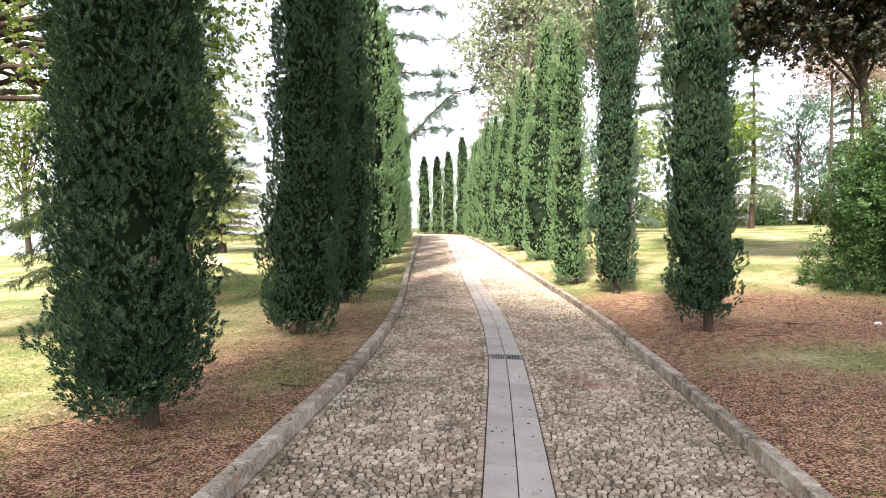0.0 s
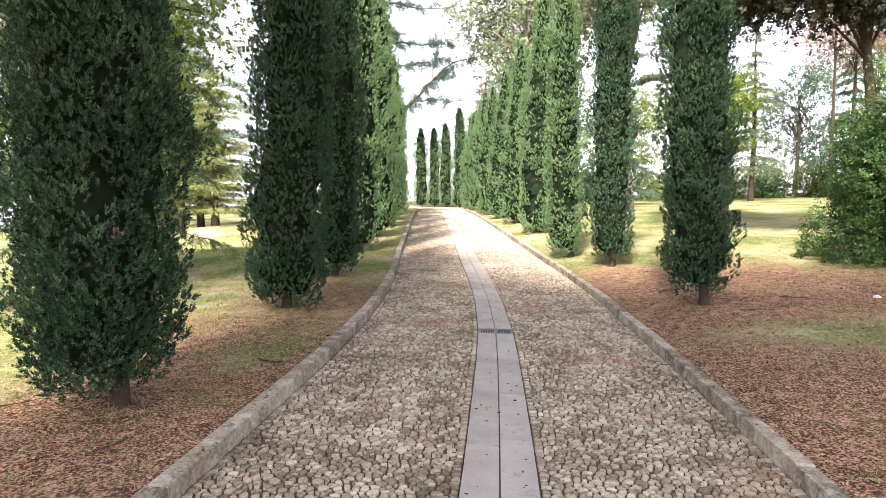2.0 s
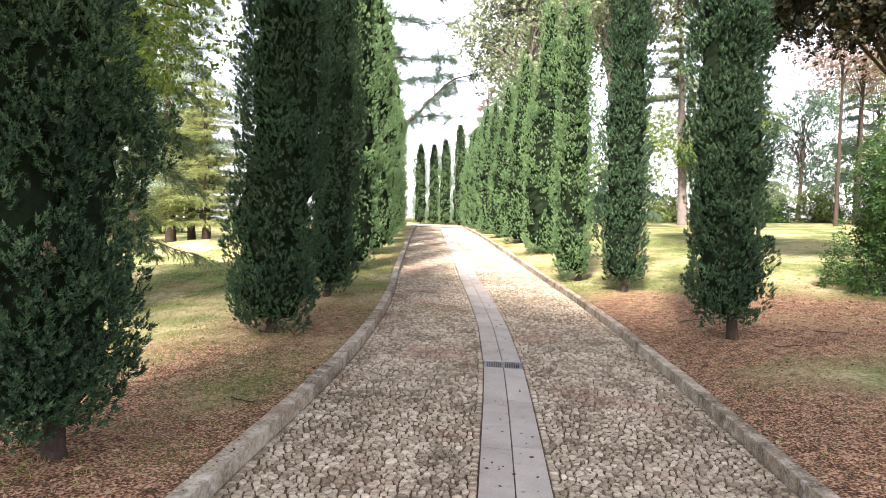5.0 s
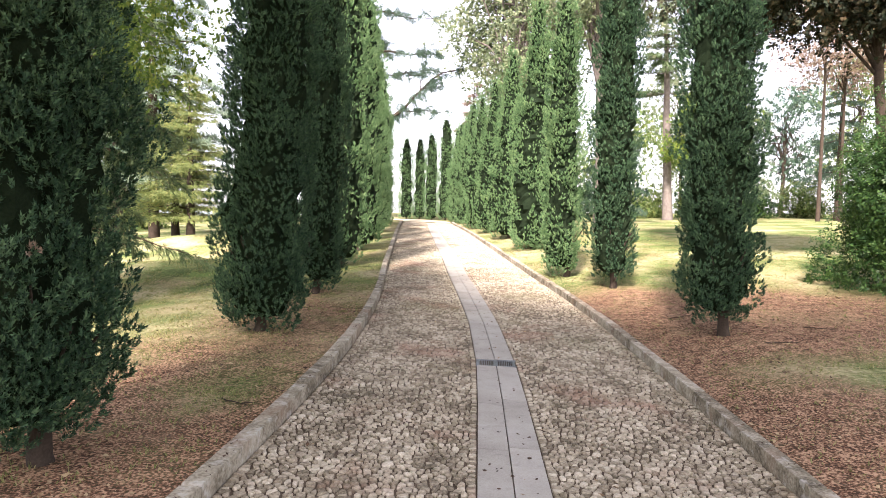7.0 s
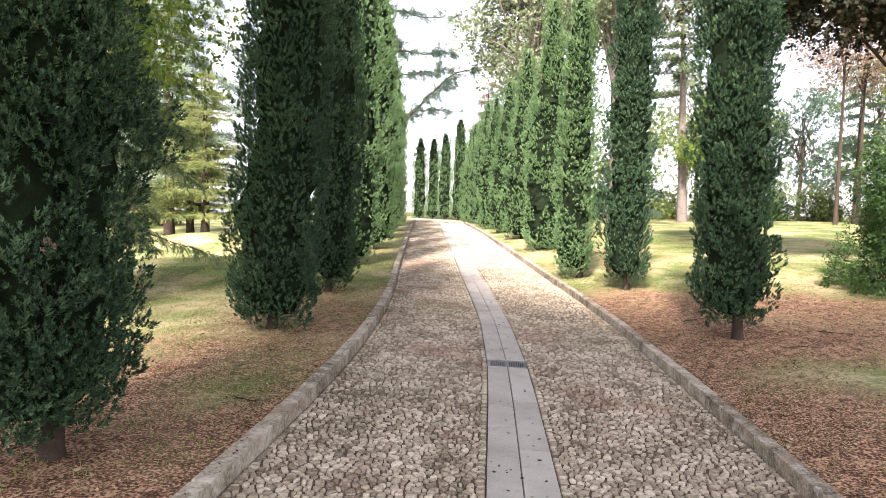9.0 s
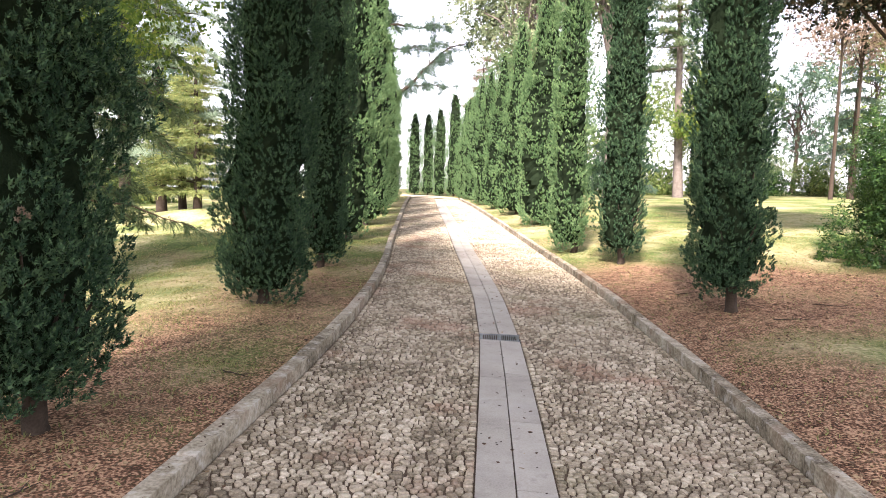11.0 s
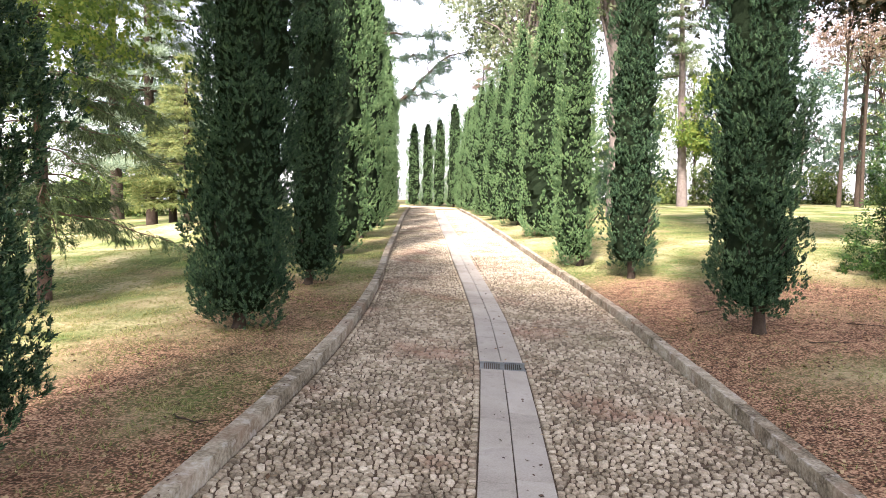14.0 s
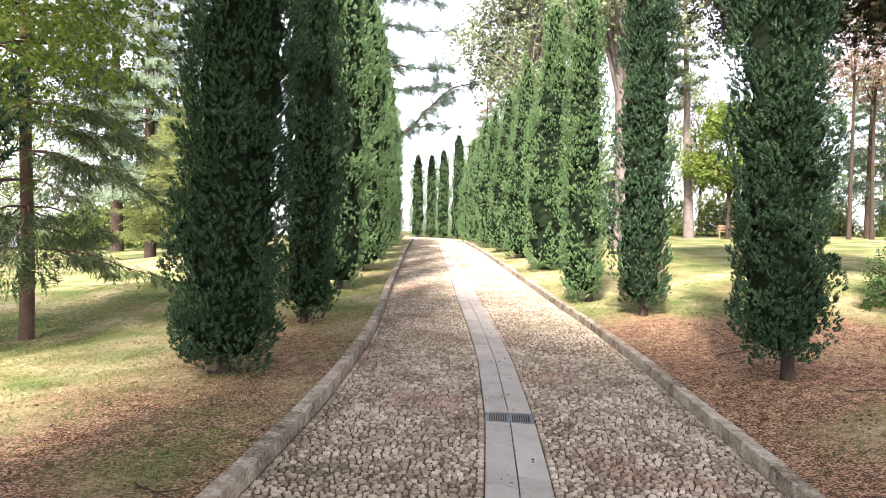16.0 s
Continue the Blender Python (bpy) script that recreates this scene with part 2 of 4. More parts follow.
class Pile:
    """Gathers triangles and quads from many pieces into one mesh."""

    def __init__(self):
        self.v, self.q, self.t, self.n = [], [], [], 0

    def add(self, verts, quads=None, tris=None):
        verts = np.asarray(verts, dtype=np.float32).reshape(-1, 3)
        if quads is not None and len(quads):
            self.q.append(np.asarray(quads).reshape(-1, 4) + self.n)
        if tris is not None and len(tris):
            self.t.append(np.asarray(tris).reshape(-1, 3) + self.n)
        self.v.append(verts)
        self.n += len(verts)

    def build(self, name, material, parent=None, label="", smooth=False):
        faces = ([np.concatenate(self.q)] if self.q else []) + ([np.concatenate(self.t)] if self.t else [])
        return put_mesh(name, np.concatenate(self.v), faces, material, parent, label, smooth)


def tube(pile, points, radii, sides=8, rough=0.0, rng=None):
    """A tapered limb along points."""
    p = np.asarray(points, dtype=float)
    d = np.gradient(p, axis=0)
    d /= np.linalg.norm(d, axis=1, keepdims=True) + 1e-9
    ref = np.where(np.abs(d[:, 2:3]) > 0.9, [[1.0, 0, 0]], [[0, 0, 1.0]])
    a = np.cross(d, ref)
    a /= np.linalg.norm(a, axis=1, keepdims=True) + 1e-9
    b = np.cross(d, a)
    ang = np.linspace(0, 2 * np.pi, sides, endpoint=False)
    r = np.asarray(radii, dtype=float)[:, None] * (1 + (rough * rng.standard_normal((len(p), sides)) if rough else np.zeros((len(p), sides))))
    v = p[:, None, :] + r[..., None] * (np.cos(ang)[None, :, None] * a[:, None, :] + np.sin(ang)[None, :, None] * b[:, None, :])
    k = len(p)
    i, j = np.meshgrid(np.arange(k - 1), np.arange(sides), indexing="ij")
    jn = (j + 1) % sides
    q = np.stack([i * sides + j, i * sides + jn, (i + 1) * sides + jn, (i + 1) * sides + j], -1).reshape(-1, 4)
    pile.add(v.reshape(-1, 3), q)


def unit(a):
    return a / (np.linalg.norm(a, axis=-1, keepdims=True) + 1e-9)


def stamp(pile, template, where, axis, size, rng, face=None):
    """Copies of a template (verts, quads), its +z turned along axis, spun at random or with its +x turned towards face."""
    tv, tq = template
    n = len(where)
    z = unit(np.asarray(axis, dtype=float))
    ref = rng.standard_normal((n, 3)) if face is None else np.asarray(face, dtype=float) + 0.15 * rng.standard_normal((n, 3))
    x = unit(ref - (ref * z).sum(1, keepdims=True) * z)
    y = np.cross(z, x)
    s = np.broadcast_to(np.asarray(size, dtype=float), (n,))[:, None, None]
    w = where[:, None, :] + s * (tv[None, :, 0:1] * x[:, None, :] + tv[None, :, 1:2] * y[:, None, :] + tv[None, :, 2:3] * z[:, None, :])
    q = tq[None] + (np.arange(n) * len(tv))[:, None, None]
    q = q.reshape(-1, tq.shape[1])
    pile.add(w.reshape(-1, 3), q if tq.shape[1] == 4 else None, q if tq.shape[1] == 3 else None)


def leaf_quads(items):
    """items: base, tip, half width, fold direction: one pointed, folded quad for each."""
    v, q = [], []
    for base, tip, wide, side in items:
        base, tip, side = np.array(base, float), np.array(tip, float), np.array(side, float)
        mid = base * 0.55 + tip * 0.45
        k = len(v)
        v += [base, mid + wide * side, tip, mid - wide * side]
        q.append([k, k + 1, k + 2, k + 3])
    return np.array(v), np.array(q)


def needle_tris(items):
    """As leaf_quads, but one spiky triangle for each."""
    v = []
    for base, tip, wide, side in items:
        base, tip, side = np.array(base, float), np.array(tip, float), np.array(side, float)
        low = base * 0.78 + tip * 0.22
        v += [low + wide * side, tip, low - wide * side]
    return np.array(v), np.arange(len(v)).reshape(-1, 3)


def spray_template(rng, arms=8, spread=0.6, wide=0.118):
    """A stubby upright plume of scale-leaf twigs."""
    items = [((0, 0, 0.2), (0.05, 0.02, 0.95), wide, (0, 1, 0))]
    for i in range(arms):
        a, h = i * 2.4, 0.02 + 0.6 * i / arms
        d = np.array([math.cos(a) * spread, math.sin(a) * spread, 0.5 + 0.3 * rng.random()])
        length = 0.56 - 0.24 * i / arms
        items.append(((0, 0, h), tuple(np.array([0, 0, h]) + d * length), wide * (0.8 + 0.3 * rng.random()), unit(np.array([-d[1], d[0], 0.4]))))
    return needle_tris(items)


def leafy_template(rng, leaves=7, wide=0.24):
    """A short twig with broad leaves held at all angles."""
    items = []
    for i in range(leaves):
        a = i * 2.4 + rng.random()
        base = np.array([0.05 * math.cos(a), 0.05 * math.sin(a), 0.1 + 0.55 * i / leaves])
        d = unit(np.array([math.cos(a), math.sin(a), 0.5 * rng.standard_normal()]))
        side = unit(np.cross(d, [0.3 * rng.standard_normal(), 0.3 * rng.standard_normal(), 1.0]))
        items.append((base, base + d * (0.5 + 0.2 * rng.random()), wide * (0.8 + 0.4 * rng.random()), side))
    return leaf_quads(items)


def comb_template(rng, teeth=6, droop=0.35, wide=0.05):
    """A twig with needle tufts on both sides, drooping towards its tip."""
    items = [((0, 0, 0), (0, -droop * 0.6, 1.0), wide, (1, 0, 0))]
    for i in range(teeth):
        h = 0.1 + 0.8 * i / teeth
        s = 1 if i % 2 else -1
        items.append(((0, -droop * 0.6 * h, h), (s * (0.3 - 0.12 * h), -droop * h - 0.12 * rng.random() - 0.1, h + 0.28), wide, unit(np.array([0.3, 1.0, 0.2 * s]))))
    return needle_tris(items)


def tuft_template(rng, needles=6, wide=0.06):
    """A rosette of needle shoots, mostly upwards and outwards."""
    items = []
    for i in range(needles):
        a = i * 2.4
        d = np.array([math.cos(a), math.sin(a), 0.25 + 0.6 * rng.random()])
        items.append(((0, 0, 0), tuple(d * (0.6 + 0.3 * rng.random())), wide, unit(np.array([-d[1], d[0], 0.3]))))
    return needle_tris(items)


# ---- plan: the lane climbs gently away and bends to the west ----
LANE_Y = [-30, 0, 4, 6.5, 8, 10.5, 13, 15.6, 20, 24.2, 30, 35, 39]
KERB_W = [-1.53, -1.55, -1.57, -1.56, -1.58, -1.73, -1.98, -2.33, -2.85, -3.36, -4.05, -4.62, -5.1]
KERB_E = [1.95, 1.95, 1.93, 1.86, 1.79, 1.64, 1.35, 0.95, 0.33, -0.25, -1.05, -1.78, -2.35]
STRIP_W = [-0.015, -0.048, -0.078, -0.117, -0.155, -0.326, -0.616, -0.951, -1.466, -2.006, -2.706, -3.266, -3.731]
STRIP_E = [0.445, 0.407, 0.372, 0.312, 0.26, 0.086, -0.204, -0.539, -1.054, -1.594, -2.294, -2.854, -3.319]
RISE_Y = [-30, 8, 12, 16.4, 26.5, 46, 60, 400]
RISE_Z = [0, 0, 0.09, 0.24, 0.53, 0.95, 1.2, 1.6]
CROSSFALL = 0.038
LANE_END = 39.0


def smooth_line(ys, xs):
    """A line through the points with its corners rounded off."""
    fy = np.arange(-30, 60.01, 0.1)
    fx = np.interp(fy, ys, xs)
    fx[fy > ys[-1]] = xs[-1] + (fy[fy > ys[-1]] - ys[-1]) * (xs[-1] - xs[-2]) / (ys[-1] - ys[-2])
    k = np.hanning(17)
    pad = np.concatenate([np.full(8, fx[0]), fx, fx[-1] + np.arange(1, 9) * (fx[-1] - fx[-2])])
    fx = np.convolve(pad, k / k.sum(), "valid")
    return lambda y: np.interp(y, fy, fx)


kerb_w, kerb_e = smooth_line(LANE_Y, KERB_W), smooth_line(LANE_Y, KERB_E)
strip_w, strip_e = smooth_line(LANE_Y, STRIP_W), smooth_line(LANE_Y, STRIP_E)
rise_fy = np.arange(-30, 400, 0.5)
rise_fz = np.convolve(np.pad(np.interp(rise_fy, RISE_Y, RISE_Z), 6, "edge"), np.ones(13) / 13, "valid")


def lane_z(x, y):
    y = np.asarray(y, dtype=float)
    tilt = CROSSFALL * np.clip((45 - y) / 15, 0, 1)
    return np.interp(y, rise_fy, rise_fz) - tilt * np.clip(x, -5, 5)


KERB_WIDE, KERB_HIGH = 0.115, 0.115


def step(a, lo, hi):
    k = np.clip((np.asarray(a, dtype=float) - lo) / (hi - lo), 0, 1)
    return k * k * (3 - 2 * k)


def ground_z(x, y):
    """Height of the lawn and verges outside the kerbs."""
    x, y = np.asarray(x, dtype=float), np.asarray(y, dtype=float)
    yy = np.clip(y, -30, 59)
    w, e = kerb_w(yy) - KERB_WIDE, kerb_e(yy) + KERB_WIDE
    dw, de = np.clip(w - x, 0, None), np.clip(x - e, 0, None)
    verge = (KERB_HIGH - 0.015) * (1 - step(y, 36, 40))
    zw = lane_z(w, y) + verge - 0.045 * np.clip(dw - 1.6, 0, 26) - 0.16 * np.clip(dw - 26, 0, 60)
    for cx, cy, wx, wy, high in ((-7.2, 15.2, 2.8, 1.6, 0.15), (-8.0, 18.0, 3.0, 1.5, -0.16), (-9.6, 22.0, 2.8, 1.8, 0.28), (-7.2, 11.2, 2.2, 2.2, -0.17)):
        zw = zw + high * np.exp(-((x - cx) / wx) ** 2 - ((y - cy) / wy) ** 2)
    ze = lane_z(e, y) + verge + 0.1 * step(de, 0, 1.3) + 0.012 * np.clip(de, 0, 40) - 0.05 * np.clip(de - 45, 0, 100)
    ze = ze + 0.07 * step(y + 0.25 * x, 17.0, 18.2) * step(de, 1.5, 4) + 0.06 * step(y + 0.2 * x, 24.0, 25.5) * step(de, 2, 5) - 0.13 * step(y, 36, 44) * step(de, 2, 5)
    z = np.where(dw > 0, zw, np.where(de > 0, ze, lane_z(x, y)))
    rough_z = 0.02 * np.sin(1.7 * x + 0.6 * y) * np.sin(1.3 * y - 0.5 * x) * step(dw + de, 0.2, 1.5)
    z = z + rough_z
    return z - 0.02 * np.clip(y - 75, 0, 150)


def build_ground():
    ys = np.concatenate([-8 - np.geomspace(0.5, 300, 20)[::-1], np.arange(-8, 42, 0.25), 42 + np.geomspace(0.4, 700, 34)])
    d = np.concatenate([[0], np.arange(0.06, 0.4, 0.1), np.arange(0.5, 9, 0.25), 9 + np.geomspace(0.3, 700, 36)])
    yy = np.clip(ys, -30, 59)
    w, e = kerb_w(yy) - KERB_WIDE + 0.004, kerb_e(yy) + KERB_WIDE - 0.004
    cols, zs = [], []
    for dist in d[::-1]:
        cols.append(w - dist)
        zs.append(ground_z(w - dist - 0.006, ys))
    sunk = 0.35 * (ys < LANE_END - 0.3)
    for f in (0.04, 0.35, 0.65, 0.96):
        x = w + (e - w) * f
        cols.append(x)
        zs.append(lane_z(x, ys) - sunk - 0.02 * np.clip(ys - 75, 0, 150))
    for dist in d:
        cols.append(e + dist)
        zs.append(ground_z(e + dist + 0.006, ys))
    X, Z = np.stack(cols, 1), np.stack(zs, 1)
    Y = np.repeat(ys[:, None], X.shape[1], 1)
    nr, nc = X.shape
    i, j = np.meshgrid(np.arange(nr - 1), np.arange(nc - 1), indexing="ij")
    q = np.stack([i * nc + j, i * nc + j + 1, (i + 1) * nc + j + 1, (i + 1) * nc + j], -1).reshape(-1, 4)
    ob = put_mesh("ground", np.stack([X, Y, Z], -1), q, M_GROUND, smooth=True)
    me = ob.data
    att = me.attributes.new("litter", "FLOAT", "POINT")
    att.data.foreach_set("value", litter_at(X, Y).ravel().astype(np.float32))
    return tagged(ob, "gently sloping lawn with dry grass and leaf litter", "ground", kind="structure")


def litter_at(X, Y):
    """How far leaf litter and bare soil have replaced the grass, 0 to 1."""
    yy = np.clip(Y, -30, 59)
    dw, de = kerb_w(yy) - X, X - kerb_e(yy)
    west = (1 - step(dw, 1.3, 2.9)) * (1 - 0.25 * step(Y, 5.5, 8.0)) * (1 - 0.8 * step(Y, 9.5, 14.0)) * (dw > 0)
    east = (1 - step(de, 3.5, 6.5)) * (1 - 0.85 * step(Y, 12.2, 14.0)) * (de > 0)
    near_patch = np.exp(-((X - 3.9) / 1.2) ** 2 - ((Y - 7.6) / 0.8) ** 2) + 0.8 * np.exp(-((X + 2.2) / 0.5) ** 2 - ((Y - 6.2) / 0.8) ** 2)
    return np.clip(west + east - 1.0 * near_patch, 0, 1) * 1.05 + 0.02


ground = build_ground()
# added water sheet: reflects the sky so the gap past the lawn turns white
sky_mirror = put_mesh("water", [(-900, -600, -6), (-75, -600, -6), (-75, 900, -6), (-900, 900, -6)], np.array([[0, 1, 2, 3]]), M_WATER)
tagged(sky_mirror, "sheet of water added far below the lawn to mirror the pale sky", "water", kind="structure")


# ---- the lane ----
def ribbon(name, left, right, y0, y1, dz, material, parent=None, stepy=0.25):
    ys = np.arange(y0, y1 + 1e-6, stepy)
    v, cols = [], 5
    for f in np.linspace(0, 1, cols):
        x = left(ys) + (right(ys) - left(ys)) * f
        v.append(np.stack([x, ys, lane_z(x, ys) + dz], -1))
    v = np.stack(v, 1)
    n = len(ys)
    i, j = np.meshgrid(np.arange(n - 1), np.arange(cols - 1), indexing="ij")
    q = np.stack([i * cols + j, i * cols + j + 1, (i + 1) * cols + j + 1, (i + 1) * cols + j], -1).reshape(-1, 4)
    return put_mesh(name, v, q, material, parent, smooth=True)


road = ribbon("road", lambda y: kerb_w(y) - 0.02, lambda y: kerb_e(y) + 0.02, -8, LANE_END, -0.009, M_BED)
tagged(road, "cobbled lane with sandy joints between stone kerbs", "road", kind="structure")


def bend():
    """Where the lane turns off to the west behind the last trees."""
    cx, cy = kerb_w(LANE_END) - 4.0, LANE_END
    v = []
    a = np.linspace(0, radians(95), 24)
    for f in np.linspace(0, 1, 4):
        r = kerb_w(LANE_END) - cx + f * (kerb_e(LANE_END) - kerb_w(LANE_END))
        x, y = cx + r * np.cos(a), cy + r * np.sin(a)
        v.append(np.stack([x, y, ground_z(x, y) + 0.03], -1))
    v = np.stack(v, 1)
    i, j = np.meshgrid(np.arange(23), np.arange(3), indexing="ij")
    q = np.stack([i * 4 + j, i * 4 + j + 1, (i + 1) * 4 + j + 1, (i + 1) * 4 + j], -1).reshape(-1, 4)
    ob = put_mesh("road_bend", v, q, M_COBBLE, smooth=True)
    return tagged(ob, "far bend of the cobbled lane", "road", kind="structure")


bend()


def cobble_field(left, right, rng):
    """Rounded stones packed side by side; returns for each stone its ring of corner points (n, k, 2) and centre."""
    row, col = 0.039, 0.066
    ys = np.arange(-7.9, LANE_END, row)
    ncol = max(3, int(round((right(8.0) - left(8.0)) / col)))
    f = (np.arange(ncol) + 0.5) / ncol
    U, V = np.meshgrid(f, ys)
    width = (right(V) - left(V))
    shift = (np.arange(len(ys)) % 2)[:, None] * 0.5 / ncol
    inner = (np.arange(ncol) > 0) & (np.arange(ncol) < ncol - 1)
    jit = rng.uniform(-1, 1, (2,) + U.shape)
    U = U + inner[None] * (shift - 0.25 / ncol + jit[0] * 0.42 / ncol) + ~inner[None] * jit[0] * 0.06 / ncol
    V = V + jit[1] * row * (0.12 + 0.5 * inner[None])
    X = left(V) + U * width
    P = np.stack([X, V], -1)
    nr, nc = U.shape
    K = 12
    ang = np.linspace(0, 2 * np.pi, K, endpoint=False) + rng.uniform(0, 0.5)
    D = np.stack([np.cos(ang), np.sin(ang)], -1)
    R = np.full((nr, nc, K), 0.085)
    weight = rng.uniform(-1, 1, (nr, nc))
    for dr in range(-3, 4):
        for dc in range(-2, 3):
            if dr == 0 and dc == 0:
                continue
            Q = np.full_like(P, 1e3)
            r0, r1 = max(0, -dr), min(nr, nr - dr)
            c0, c1 = max(0, -dc), min(nc, nc - dc)
            Q[r0:r1, c0:c1] = P[r0 + dr:r1 + dr, c0 + dc:c1 + dc]
            off = Q - P
            dot = (off[:, :, None, :] * D[None, None]).sum(-1)
            other = np.zeros((nr, nc))
            other[r0:r1, c0:c1] = weight[r0 + dr:r1 + dr, c0 + dc:c1 + dc]
            share = np.clip(0.5 + 0.11 * (weight - other), 0.3, 0.7)
            half = ((off ** 2).sum(-1) * share)[:, :, None]
            lim = np.where(dot > 1e-6, half / np.maximum(dot, 1e-6), 9.0)
            R = np.minimum(R, lim)
    lo, hi = left(P[..., 1]), right(P[..., 1])
    for edge, s in ((lo, -1), (hi, 1)):
        gap = np.abs(edge - P[..., 0])[:, :, None]
        dx = D[None, None, :, 0] * s
        R = np.minimum(R, np.where(dx > 1e-3, gap / np.maximum(dx, 1e-3), 9.0))
    R = 0.84 * R + 0.08 * (np.roll(R, 1, -1) + np.roll(R, -1, -1))
    R = np.maximum(R - rng.uniform(0.003, 0.0085, (nr, nc, 1)), 0.006)
    ring = P[:, :, None, :] + R[..., None] * D[None, None]
    return P.reshape(-1, 2), ring.reshape(-1, K, 2)


def stone_mesh(c, ring, rng, fine):
    """Dome-shaped stones: base ring, shoulder, top."""
    if fine < 2:
        ring = ring[:, ::2] if fine else ring[:, ::3]
    n, k = ring.shape[:2]
    zc = lane_z(c[:, 0], c[:, 1])
    high = rng.uniform(0.003, 0.011, n)
    tip = rng.uniform(-0.1, 0.1, (n, 2))
    v = []
    levels = ((1.0, -0.02), (0.94, 0.5), (0.74, 0.95)) if fine else ((1.0, -0.012), (0.8, 0.6))
    for s, h in levels:
        xy = c[:, None] + (ring - c[:, None]) * s
        lean = ((xy - c[:, None]) * tip[:, None]).sum(-1)
        z = zc[:, None] + (high[:, None] * h if h > 0 else h) + (lean if h > 0 else 0 * lean)
        v.append(np.concatenate([xy, z[..., None]], -1))
    top = np.concatenate([c, (zc + high)[:, None]], -1)[:, None]
    v = np.concatenate(v + [top], 1)
    j = np.arange(k)
    jn = (j + 1) % k
    q = np.concatenate([np.stack([r * k + j, r * k + jn, (r + 1) * k + jn, (r + 1) * k + j], -1) for r in range(len(levels) - 1)])
    m = len(levels)
    t = np.stack([(m - 1) * k + j, (m - 1) * k + jn, np.full(k, m * k)], -1)
    return v, q, t


def build_cobbles():
    rng = np.random.default_rng(5)
    cs, rings = [], []
    for left, right in ((kerb_w, lambda y: strip_w(y) - 0.004), (lambda y: strip_e(y) + 0.004, kerb_e)):
        c, r = cobble_field(left, right, rng)
        cs.append(c)
        rings.append(r)
    c, ring = np.concatenate(cs), np.concatenate(rings)
    single = (c[:, 1] > 4.55) & (c[:, 1] < 4.95)
    keep = np.flatnonzero(single)[:300]
    single[:] = False
    single[keep] = True
    for sel, fine in ((~single & (c[:, 1] > 2.4) & (c[:, 1] < 5.6), 2), ((c[:, 1] >= 5.6) & (c[:, 1] < 11), 1), ((c[:, 1] >= 11) | (c[:, 1] <= 2.4), 0)):
        v, q, t = stone_mesh(c[sel], ring[sel], rng, fine)
        n, m = v.shape[:2]
        base = (np.arange(n) * m)[:, None, None]
        ob = put_mesh("cobbles", v, [(q[None] + base).reshape(-1, 4), (t[None] + base).reshape(-1, 3)], M_COBBLE, road, smooth=True)
        tagged(ob, kind="stuff")
    v, q, t = stone_mesh(c[single], ring[single], rng, 2)
    for k in range(len(v)):
        put_mesh("cobble", v[k], [q, t], M_COBBLE_ONE, road, smooth=True)


def block(corners_low, corners_high, inset):
    """A stone with its top edges worn off: 4 base corners, 4 top corners, and a smaller top face."""
    lo, hi = np.asarray(corners_low, float), np.asarray(corners_high, float)
    mid = hi.mean(0)
    flat = unit(hi - mid)
    a = hi - np.array([0, 0, inset])
    b = hi - flat * inset * 1.4
    v = np.concatenate([lo, a, b])
    j = np.arange(4)
    jn = (j + 1) % 4
    q = np.concatenate([np.stack([r * 4 + j, r * 4 + jn, (r + 1) * 4 + jn, (r + 1) * 4 + j], -1) for r in (0, 1)] + [[[8, 9, 10, 11]]])
    return v, q


def lane_block(name, left, right, y0, y1, low, high, inset, material, parent, rng, slip=0.003):
    ys = [y0, y0, y1, y1]
    xs = [left(y0), right(y0), right(y1), left(y1)]
    zs = [float(lane_z(x, y)) for x, y in zip(xs, ys)]
    dz = rng.uniform(-slip, slip)
    lo = [(x, y, z + low) for x, y, z in zip(xs, ys, zs)]
    hi = [(x, y, z + high + dz) for x, y, z in zip(xs, ys, zs)]
    v, q = block(lo, hi, inset)
    return put_mesh(name, v, q, material, parent)


DRAIN_Y0, DRAIN_Y1 = 7.98, 8.28


